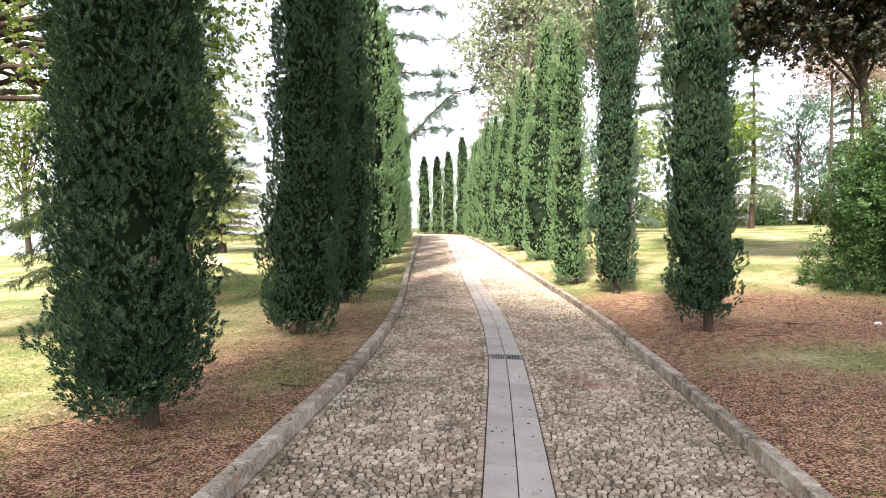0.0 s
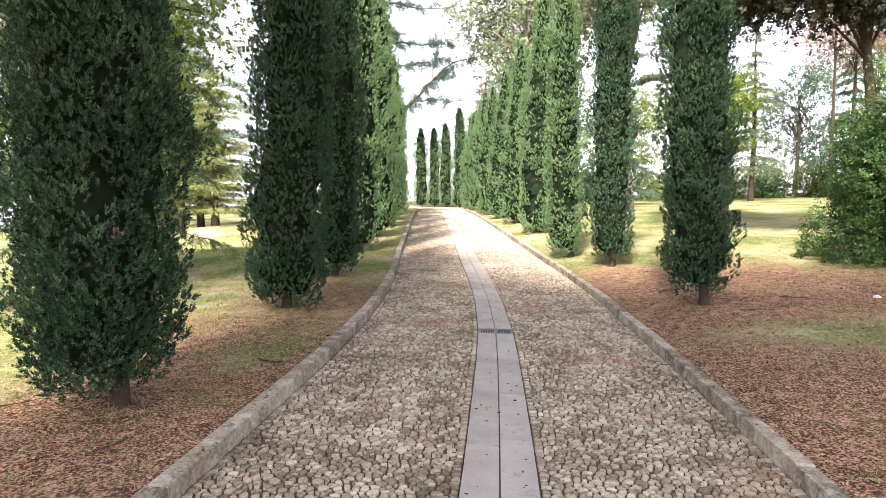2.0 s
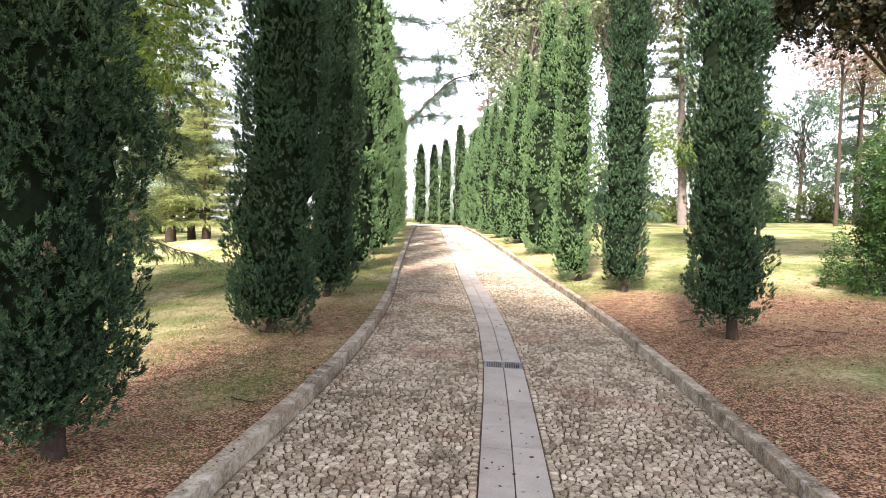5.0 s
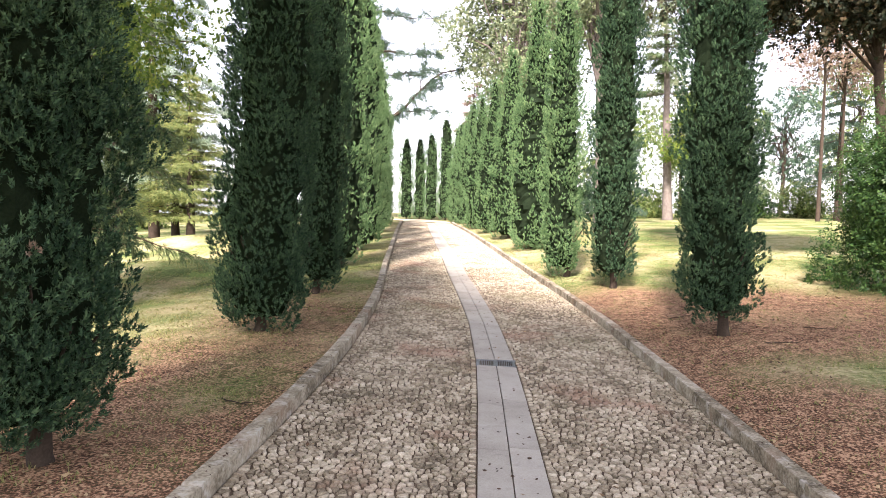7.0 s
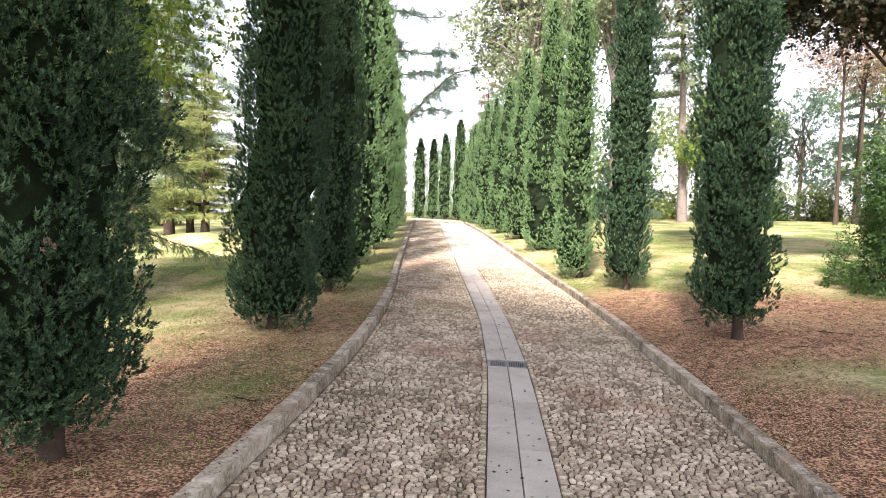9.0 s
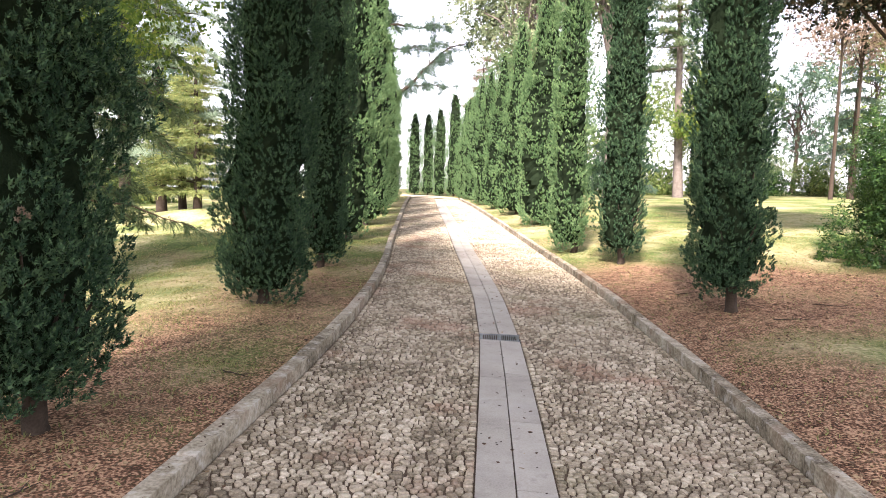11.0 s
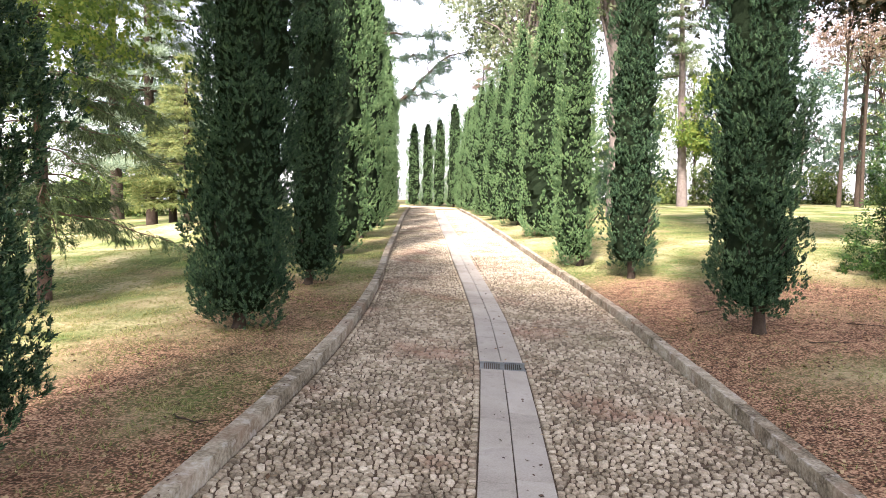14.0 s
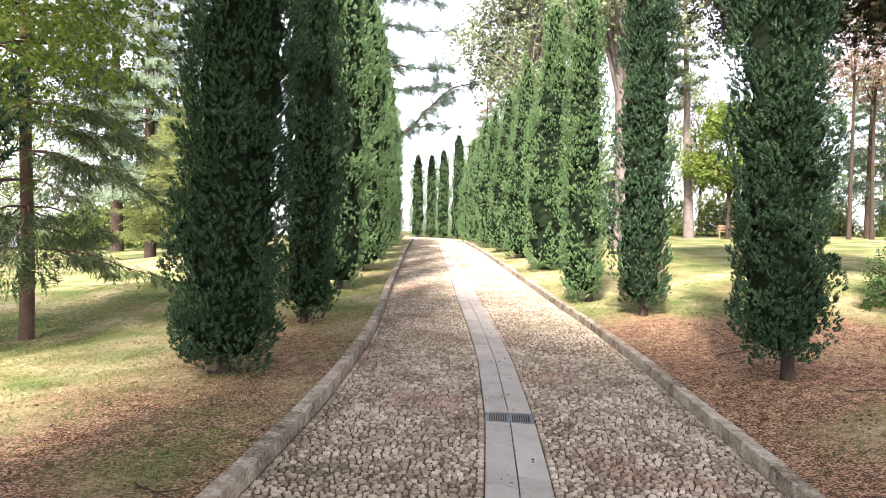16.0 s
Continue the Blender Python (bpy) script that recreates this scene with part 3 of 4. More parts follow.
def build_edges():
    rng = np.random.default_rng(9)
    strip = tagged(new("paving_strip"), "twin row of smooth grey stone slabs down the lane", "paving strip", kind="structure")
    mid = lambda y: (strip_w(y) + strip_e(y)) / 2
    for left, right, off in ((strip_w, lambda y: mid(y) - 0.004, 0.0), (lambda y: mid(y) + 0.004, strip_e, 0.35)):
        y = -7.95 + off
        while y < LANE_END - 1:
            y1 = min(y + rng.uniform(0.9, 1.15), LANE_END)
            if y < DRAIN_Y0 and y1 > DRAIN_Y0 - 0.25:
                y1 = DRAIN_Y0
            lane_block("slab", left, right, y + 0.002, y1 - 0.002, -0.05, 0.012, 0.003, M_SLAB, strip, rng, 0.001)
            y = DRAIN_Y1 if abs(y1 - DRAIN_Y0) < 1e-6 else y1
    for left, right, name, lab in (
        (lambda y: kerb_w(y) - KERB_WIDE, kerb_w, "kerb_west", "worn grey stone kerb along the lower verge"),
        (kerb_e, lambda y: kerb_e(y) + KERB_WIDE, "kerb_east", "worn grey stone kerb beside the leaf-strewn bank"),
    ):
        kerb = tagged(new(name), lab, "kerb", kind="structure")
        y = -7.5
        while y < LANE_END - 0.5:
            y1 = min(y + rng.uniform(0.85, 1.1), LANE_END)
            lane_block("kerb_stone", left, right, y + 0.003, y1 - 0.003, -0.12, KERB_HIGH, 0.012, M_KERB, kerb, rng, 0.006)
            y = y1
    # drain across the strip
    drain = tagged(new("drain_grate"), "galvanised steel drain grate with slots across the stone strip", "drain")
    x0, x1 = float(strip_w(8.13)), float(strip_e(8.13))
    zc = float(lane_z((x0 + x1) / 2, 8.13))
    drain.location = ((x0 + x1) / 2, 8.13, zc)
    w, d = x1 - x0, DRAIN_Y1 - DRAIN_Y0
    part("channel", box_bm(w + 0.06, d, 0.03, (0, 0, -0.028)), M_DARK, drain)
    for yy in (-d / 2 + 0.012, d / 2 - 0.012):
        part("frame_bar", box_bm(w + 0.02, 0.02, 0.03, (0, yy, -0.006), 0.002), M_STEEL, drain)
    for xx in (-w / 2 + 0.015, 0.0, w / 2 - 0.015):
        part("end_plate", box_bm(0.035, d - 0.05, 0.024, (xx, 0, -0.006), 0.002), M_STEEL, drain)
    for k in range(-9, 10):
        if k:
            part("grate_bar", box_bm(0.009, d - 0.05, 0.02, (k * w / 21, 0, -0.008)), M_STEEL, drain)


# ---- cypresses ----
def cypress_profile(h):
    """Crown half-width against height, both 0 to 1."""
    return np.interp(h, [0, 0.012, 0.035, 0.08, 0.3, 0.55, 0.75, 0.88, 0.96, 1.0], [0.55, 0.82, 0.95, 1.0, 1.0, 0.95, 0.84, 0.62, 0.34, 0.05])


def cypress_crown(height, radius, sprays, size, seed, material, parent, foot=0.4, spire=0.0):
    rng = np.random.default_rng(seed)
    template = spray_template(rng)
    ph = rng.uniform(0, 6.28, 6)

    def radius_at(h, a):
        lump = 1 + 0.10 * np.sin(3 * a + ph[0] + 9 * h) + 0.08 * np.sin(5 * a + ph[1] - 17 * h) + 0.08 * np.sin(2 * a + ph[2] + 31 * h) + 0.05 * np.sin(7 * a + 53 * h + ph[3])
        return radius * cypress_profile(h) * lump * (1 - spire * step(h, 0.3, 1.0))

    # upright plumes, each a bundle of sprays with dark gaps between the bundles
    pile, up, each = Pile(), np.array([0, 0, 1.0]), 16
    n = sprays // each * 2
    h, a = rng.random(n), rng.uniform(0, 2 * np.pi, n)
    keep = rng.random(n) < np.clip(cypress_profile(h), 0.25, 1)
    h, a = h[keep][:sprays // each], a[keep][:sprays // each]
    long, fat = size * rng.uniform(2.2, 4.2, len(h)), size * rng.uniform(0.7, 1.5, len(h))
    out_by = rng.normal(-0.03, 0.05, len(h)).clip(-0.16, 0.09)
    tilt = rng.normal(0, 0.22, len(h))
    h, a, long, fat, out_by, tilt = (np.repeat(k, each) for k in (h, a, long, fat, out_by, tilt))
    n = len(h)
    r = np.maximum(radius_at(h, a) + out_by - size * 0.55, 0.02)
    out = np.stack([np.cos(a), np.sin(a), np.zeros_like(a)], -1)
    side = np.stack([-np.sin(a), np.cos(a), np.zeros_like(a)], -1)
    low = (h < 0.035)[:, None]
    axis = unit(up * np.where(low, 0.55, 1.0) + out * 0.22 + side * tilt[:, None])
    u, round_by = rng.uniform(-0.5, 0.5, n), rng.normal(np.pi / 2, 1.15, n)
    away = side * np.cos(round_by)[:, None] + out * np.sin(round_by)[:, None]
    where = out * r[:, None] + up * (foot + h * (height - foot))[:, None] + axis * (u * long)[:, None] + away * (fat * np.sqrt(1 - 3.2 * u ** 2))[:, None]
    axis = axis + away * (0.5 - 0.5 * u)[:, None] + 0.28 * rng.standard_normal((n, 3))
    stamp(pile, template, where, axis, size * rng.uniform(0.6, 1.25, n), rng)
    crown = pile.build("crown", material, parent)
    # near-black shell painted as the shade deep in the crown
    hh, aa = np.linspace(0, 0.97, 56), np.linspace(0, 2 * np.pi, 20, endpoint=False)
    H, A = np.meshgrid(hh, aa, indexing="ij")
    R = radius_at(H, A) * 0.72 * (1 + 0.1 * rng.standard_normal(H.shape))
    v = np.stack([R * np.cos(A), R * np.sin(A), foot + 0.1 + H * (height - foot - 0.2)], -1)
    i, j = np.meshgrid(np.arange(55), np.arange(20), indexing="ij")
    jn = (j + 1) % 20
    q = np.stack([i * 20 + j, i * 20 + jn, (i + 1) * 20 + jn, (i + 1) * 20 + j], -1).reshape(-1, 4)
    inner = put_mesh("inner_crown", v.reshape(-1, 3), q, M_CROWN_SHADE, parent)
    return crown, inner


def cypress_trunk(height, thick, seed, parent, foot):
    rng = np.random.default_rng(seed)
    pile = Pile()
    z = np.array([-0.12, 0.0, 0.08, 0.25, 0.6, 1.2, height * 0.5])
    sway = np.cumsum(rng.normal(0, 0.012, (len(z), 2)), 0)
    tube(pile, np.column_stack([sway, z]), thick * np.array([1.6, 1.35, 1.1, 1.0, 0.9, 0.8, 0.3]), 10, 0.06, rng)
    for _ in range(7):
        a = rng.uniform(0, 6.28)
        z0 = rng.uniform(0.2, 0.6)
        d = np.array([math.cos(a), math.sin(a), 1.6])
        tube(pile, [np.array([0, 0, z0]) + d * s for s in (0.0, 0.08, 0.2, 0.38)], [thick * 0.4, thick * 0.33, thick * 0.24, thick * 0.1], 5)
    return pile.build("trunk", M_BARK, parent, smooth=True)


def cypress(x, y, height, radius, seed, sprays, size, material=None, label="", group="", foot=0.4, thick=0.06, lean=0.0, aside=0.0, spire=0.0):
    tree = new("cypress_tree")
    cypress_trunk(height, thick, seed, tree, foot)
    for ob in cypress_crown(height, radius, sprays, size, seed, material or M_CYPRESS_SHADED, tree, foot, spire):
        ob.location.x = aside
    tree.location = (x, y, float(ground_z(x, y)) - 0.02)
    tree.rotation_euler.y = radians(lean)
    return tagged(tree, label or "tall narrow shaded green cypress with a short bare trunk", "tree", group)


def plant_rows():
    g = "cypresses lining the lane"
    # near trees carry their shade in the darker leaf tone
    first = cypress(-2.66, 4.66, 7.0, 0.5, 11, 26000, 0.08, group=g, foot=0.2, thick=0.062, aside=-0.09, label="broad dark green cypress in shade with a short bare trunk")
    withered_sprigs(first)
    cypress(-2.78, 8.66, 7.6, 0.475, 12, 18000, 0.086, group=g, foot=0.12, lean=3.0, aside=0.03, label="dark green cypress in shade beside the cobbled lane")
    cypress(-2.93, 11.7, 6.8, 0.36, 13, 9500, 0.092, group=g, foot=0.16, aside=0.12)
    cypress(2.86, 9.4, 7.2, 0.415, 14, 16000, 0.082, group=g, foot=0.24, lean=-1.0, aside=-0.1, label="shaded bluish green cypress standing in brown leaf litter")
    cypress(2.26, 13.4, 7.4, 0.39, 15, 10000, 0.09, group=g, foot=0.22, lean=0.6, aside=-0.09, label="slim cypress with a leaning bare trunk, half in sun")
    # from here on the brighter leaf tone carries the sunlight
    cypress(1.58, 15.15, 6.0, 0.36, 16, 6500, 0.1, M_CYPRESS_SUNLIT, group=g, foot=0.14, aside=-0.14, label="slim sunlit green cypress beside the kerb")
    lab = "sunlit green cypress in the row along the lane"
    a = cypress(1.24, 20.8, 7.5, 0.68, 21, 5000, 0.125, M_CYPRESS_SUNLIT, lab, g, 0.05, spire=0.6)
    b = cypress(0.64, 24.7, 6.8, 0.7, 22, 4800, 0.125, M_CYPRESS_SUNLIT, lab, g, 0.05, spire=0.6)
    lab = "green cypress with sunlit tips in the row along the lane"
    c = cypress(-3.27, 15.25, 8.4, 0.5, 23, 5200, 0.125, M_CYPRESS_SUNLIT, lab, g, 0.1)
    d = cypress(-3.62, 18.9, 7.6, 0.51, 24, 4600, 0.125, M_CYPRESS_SUNLIT, lab, g, 0.1)
    rng = random.Random(4)

    def again(model, x, y, s, sz):
        m = pose(x, y, float(ground_z(x, y)) - 0.02, 0, 0, rng.uniform(0, 360))
        t = copy_thing(model, m)
        t.scale = (s, s, sz)
        return t

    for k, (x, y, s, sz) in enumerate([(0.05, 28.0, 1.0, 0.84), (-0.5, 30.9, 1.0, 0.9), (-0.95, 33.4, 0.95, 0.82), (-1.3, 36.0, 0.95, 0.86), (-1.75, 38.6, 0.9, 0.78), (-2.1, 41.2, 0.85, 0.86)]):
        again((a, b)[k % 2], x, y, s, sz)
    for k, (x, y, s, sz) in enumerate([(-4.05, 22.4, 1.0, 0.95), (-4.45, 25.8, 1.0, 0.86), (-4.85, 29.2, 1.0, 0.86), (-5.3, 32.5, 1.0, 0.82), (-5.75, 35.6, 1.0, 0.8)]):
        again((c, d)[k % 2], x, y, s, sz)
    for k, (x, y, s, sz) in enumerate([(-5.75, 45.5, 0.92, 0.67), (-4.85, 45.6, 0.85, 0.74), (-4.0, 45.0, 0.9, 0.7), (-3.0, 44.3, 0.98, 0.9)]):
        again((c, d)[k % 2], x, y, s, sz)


# ---- other trees ----
def crown_blobs(rng, centre, radii, blobs):
    d = unit(rng.standard_normal((blobs, 3)))
    r = rng.uniform(0.35, 1.0, (blobs, 1)) ** 0.6
    return np.asarray(centre) + d * r * np.asarray(radii)


def broadleaf_tree(name, x, y, height, thick, centre, radii, blobs, per_blob, blob_r, leaf, seed, leaf_mat, bark, label, stems=1, droop=0.0, fork=0.35):
    """Trunk, limbs to every clump and a crown of leafy twigs in clumps; centre is relative to the foot."""
    rng = np.random.default_rng(seed)
    tree = new(name)
    wood, pile = Pile(), Pile()
    template = leafy_template(rng, 5)
    ends = crown_blobs(rng, centre, radii, blobs)
    centre = np.asarray(centre, float)
    for s in range(stems):
        lean = np.array([rng.normal(0, 0.04 + 0.05 * (stems > 1)), rng.normal(0, 0.04), 1.0])
        foot = np.array([rng.normal(0, 0.25 * (stems > 1)), rng.normal(0, 0.25 * (stems > 1)), 0.0])
        k = np.linspace(0, 1, 7)
        top = centre + np.array([0, 0, radii[2] * 0.4]) + (rng.normal(0, 1.0, 3) if stems > 1 else 0)
        pts = foot + k[:, None] * (top - foot) + np.sin(k * 3.1)[:, None] * rng.normal(0, 0.15, 3) + np.array([0, 0, -0.2]) * (k[:, None] == 0)
        tube(wood, pts, thick * np.array([1.35, 1.0, 0.9, 0.78, 0.6, 0.4, 0.15]), 10, 0.05, rng)
        for e in ends[s::stems]:
            f = rng.uniform(fork, 0.95)
            p0 = np.array([np.interp(f, k, pts[:, i]) for i in range(3)])
            mid = (p0 + e) / 2 + np.array([0, 0, 0.12 * np.linalg.norm(e - p0)])
            tube(wood, [p0, (p0 + mid) / 2, mid, (mid + e) / 2, e], thick * np.array([0.32, 0.26, 0.2, 0.13, 0.05]), 5)
    for e in ends:
        n = int(per_blob * rng.uniform(0.6, 1.4))
        off = rng.standard_normal((n, 3)) * np.array([1.0, 1.0, 0.55]) * blob_r * 0.5
        where = e + off
        where[:, 2] -= droop * (off[:, 0] ** 2 + off[:, 1] ** 2)
        axis = unit(off) * 0.8 + np.array([0, 0, 0.3]) + 0.5 * rng.standard_normal((n, 3))
        stamp(pile, template, where, axis, leaf * rng.uniform(0.7, 1.3, n), rng)
    wood.build("trunk", bark, tree, smooth=True)
    pile.build("crown", leaf_mat, tree)
    tree.location = (x, y, float(ground_z(x, y)))
    return tagged(tree, label, "tree")


def conifer(name, x, y, height, thick, foot, spread, whorls, per_whorl, twigs, twig, seed, leaf_mat, bark, label, hang=0.5, rise=0.0, lean=(0, 0), flat=False, taper=1.0, clear=0.0):
    """A trunk with tiers of branches; hanging twigs (spruce) or flat tufted pads (cedar)."""
    rng = np.random.default_rng(seed)
    tree = new(name)
    wood, pile = Pile(), Pile()
    template = tuft_template(rng) if flat else comb_template(rng)
    k = np.linspace(0, 1, 8)
    trunk = np.column_stack([k * lean[0] * height, k * lean[1] * height, -0.2 + k * (height + 0.2)])
    trunk[:, :2] += np.cumsum(rng.normal(0, 0.02, (8, 2)), 0)
    tube(wood, trunk, thick * np.array([1.25, 1.0, 0.92, 0.8, 0.66, 0.5, 0.3, 0.08]), 10, 0.04, rng)
    for w in range(whorls):
        h = foot + (height - foot) * (w + rng.uniform(0, 0.6)) / whorls
        f = h / height
        p0 = np.array([np.interp(f, k, trunk[:, i]) for i in range(3)])
        reach = spread * (1 - ((h - foot) / (height - foot)) ** taper) + 0.3
        for b in range(per_whorl):
            a = rng.uniform(0, 2 * np.pi)
            length = reach * rng.uniform(0.6, 1.1)
            d = np.array([math.cos(a), math.sin(a), 0.0])
            s = np.linspace(0, 1, 6)[:, None]
            limb = p0 + d * s * length + np.array([0, 0, 1.0]) * (rise * s * length - hang * 0.35 * length * s ** 2 + 0.05 * rng.standard_normal((6, 1)) * length * s)
            side = np.array([-d[1], d[0], 0])
            limb += side * np.sin(s * 2.5) * rng.normal(0, 0.12) * length
            tube(wood, limb, thick * 0.22 * np.array([1, 0.8, 0.62, 0.45, 0.3, 0.1]) * (0.5 + 0.5 * (1 - f)), 5)
            n = max(4, int(twigs * length))
            u = rng.uniform(max(0.12, clear), 1.0, n)
            pos = np.stack([np.interp(u, s[:, 0], limb[:, i]) for i in range(3)], -1)
            wide = rng.normal(0, 1, n) * 0.17 * length * (1.15 - u)
            pos += side * wide[:, None]
            if flat:
                pos[:, 2] += rng.normal(0, 0.06, n)
                axis = np.array([0, 0, 1.0]) + 0.35 * rng.standard_normal((n, 3)) + d * 0.3
                stamp(pile, template, pos, axis, twig * rng.uniform(0.6, 1.3, n), rng)
            else:
                axis = d * 0.6 + side * np.sign(wide)[:, None] * 0.6 + np.array([0, 0, -hang]) + 0.3 * rng.standard_normal((n, 3))
                stamp(pile, template, pos, axis, twig * rng.uniform(0.6, 1.3, n), rng)
    wood.build("trunk", bark, tree, smooth=True)
    pile.build("crown", leaf_mat, tree)
    tree.location = (x, y, float(ground_z(x, y)))
    return tagged(tree, label, "tree")


def old_cedar(x, y):
    """An old cedar: long crooked limbs reaching out over the lane, with ragged fringes of needles."""
    rng = np.random.default_rng(36)
    tree = new("cedar_tree")
    wood, pile = Pile(), Pile()
    fringe, tuft = comb_template(rng, 7, 0.2, 0.04), tuft_template(rng, 7, 0.045)
    tube(wood, [(0, 0, -0.2), (0.1, 0, 2), (0, 0, 5), (0.15, 0, 9), (0.05, 0, 13), (0, 0, 17)], [0.5, 0.4, 0.36, 0.28, 0.2, 0.05], 12, 0.05, rng)
    limbs = [
        [(0.1, 0, 5.6), (1.4, 0, 6.2), (2.5, 0, 6.7), (3.4, 0, 7.6), (4.3, 0, 8.6), (5.2, 0, 9.25), (6.6, 0, 9.6)],
        [(1.4, 0, 6.2), (2.6, 0, 6.95), (4.1, 0.2, 6.95), (5.7, 0.3, 6.95)],
        [(4.0, 0, 8.3), (4.2, 0.1, 9.3), (4.55, 0.1, 10.5)],
        [(0.1, 0, 10.0), (1.1, 0, 10.7), (3.2, 0, 10.5), (5.0, 0.2, 10.65)],
        [(0.1, 0, 12.6), (1.0, 0, 13.3), (2.7, 0, 12.8), (4.9, 0, 12.65)],
        [(0.1, 0, 8.4), (1.2, 0.3, 9.2), (2.6, 0.5, 9.4), (3.9, 0.6, 9.2)],
        [(0, 0, 14.4), (1.2, 0.3, 15.0), (3.0, 0.4, 14.8), (4.2, 0.4, 14.6)],
    ]
    for k in range(12):
        turn, length, z = rng.uniform(1.2, 5.0), rng.uniform(3, 6), 6.0 + 0.8 * k
        limbs.append([(math.cos(turn) * length * f, math.sin(turn) * length * f, z + rise) for f, rise in ((0, 0), (0.3, 0.5), (0.65, 0.6), (1, 0.3))])
    for k, limb in enumerate(limbs):
        limb = np.array(limb, float)
        s = np.linspace(0, 1, len(limb))
        fine = np.linspace(0, 1, 14)
        line = np.stack([np.interp(fine, s, limb[:, i]) for i in range(3)], -1)
        line[1:] += rng.normal(0, 0.06, (13, 3))
        thick = (0.15, 0.07, 0.045, 0.1, 0.1, 0.09, 0.08)[k] if k < 7 else 0.09
        tube(wood, line, thick * np.linspace(1, 0.16, 14), 6)
        reach = np.linalg.norm(limb[-1] - limb[0])
        for _ in range(int(reach * 4.5)):
            f = rng.uniform(0.25, 1)
            p = np.array([np.interp(f, fine, line[:, i]) for i in range(3)])
            d = unit(np.array([rng.normal(0.35, 0.7), rng.normal(0, 0.8), rng.normal(-0.05, 0.22)])) * rng.uniform(0.35, 1.0)
            shoot = np.array([p, p + d * 0.5 + [0, 0, 0.04], p + d])
            tube(wood, shoot, [0.022, 0.015, 0.006], 4)
            n = int(16 + 18 * np.linalg.norm(d))
            u = rng.uniform(0.15, 1, n)
            at = p + d * u[:, None] + rng.normal(0, 0.07, (n, 3))
            stamp(pile, tuft, at[::2], np.array([0, 0, 0.8]) + 0.5 * rng.standard_normal((len(at[::2]), 3)), 0.26, rng)
            stamp(pile, fringe, at[1::2], d + np.array([0, 0, -0.55]) + 0.4 * rng.standard_normal((len(at[1::2]), 3)), 0.38, rng)
    wood.build("trunk", M_BARK, tree, smooth=True)
    pile.build("crown", M_CEDAR, tree)
    tree.location = (x, y, float(ground_z(x, y)))
    return tagged(tree, "old cedar with long crooked limbs and ragged dark needles", "tree")


def shrub(name, x, y, radii, n, leaf, seed, leaf_mat, label, category="shrub", lift=0.0):
    """A shrub: stems from the ground and leafy twigs in lumps down to the grass."""
    rng = np.random.default_rng(seed)
    bush = new(name)
    wood, pile = Pile(), Pile()
    template = leafy_template(rng, 6, 0.17)
    lumps = unit(rng.standard_normal((26, 3))) * rng.uniform(0.45, 0.8, (26, 1))
    lumps[:, 2] = np.abs(lumps[:, 2]) * 1.15 + 0.02
    lumps = lumps * np.asarray(radii)
    for e in lumps[:14]:
        tube(wood, [(0, 0, -0.1), e * 0.35 + [0, 0, 0.1], e * 0.8], [0.035, 0.025, 0.008], 5)
    pick = rng.integers(0, len(lumps), n)
    off = unit(rng.standard_normal((n, 3))) * rng.uniform(0.5, 1.0, (n, 1)) ** 0.5 * np.asarray(radii) * 0.36
    where = lumps[pick] + off
    where[:, 2] = np.abs(where[:, 2]) + 0.05 + lift
    axis = unit(off) + 0.5 * rng.standard_normal((n, 3)) + np.array([0, 0, 0.3])
    stamp(pile, template, where, axis, leaf * rng.uniform(0.7, 1.3, n), rng)
    wood.build("stems", M_BARK, bush)
    pile.build("leaves", leaf_mat, bush)
    bush.location = (x, y, float(ground_z(x, y)) - 0.03)
    return tagged(bush, label, category)


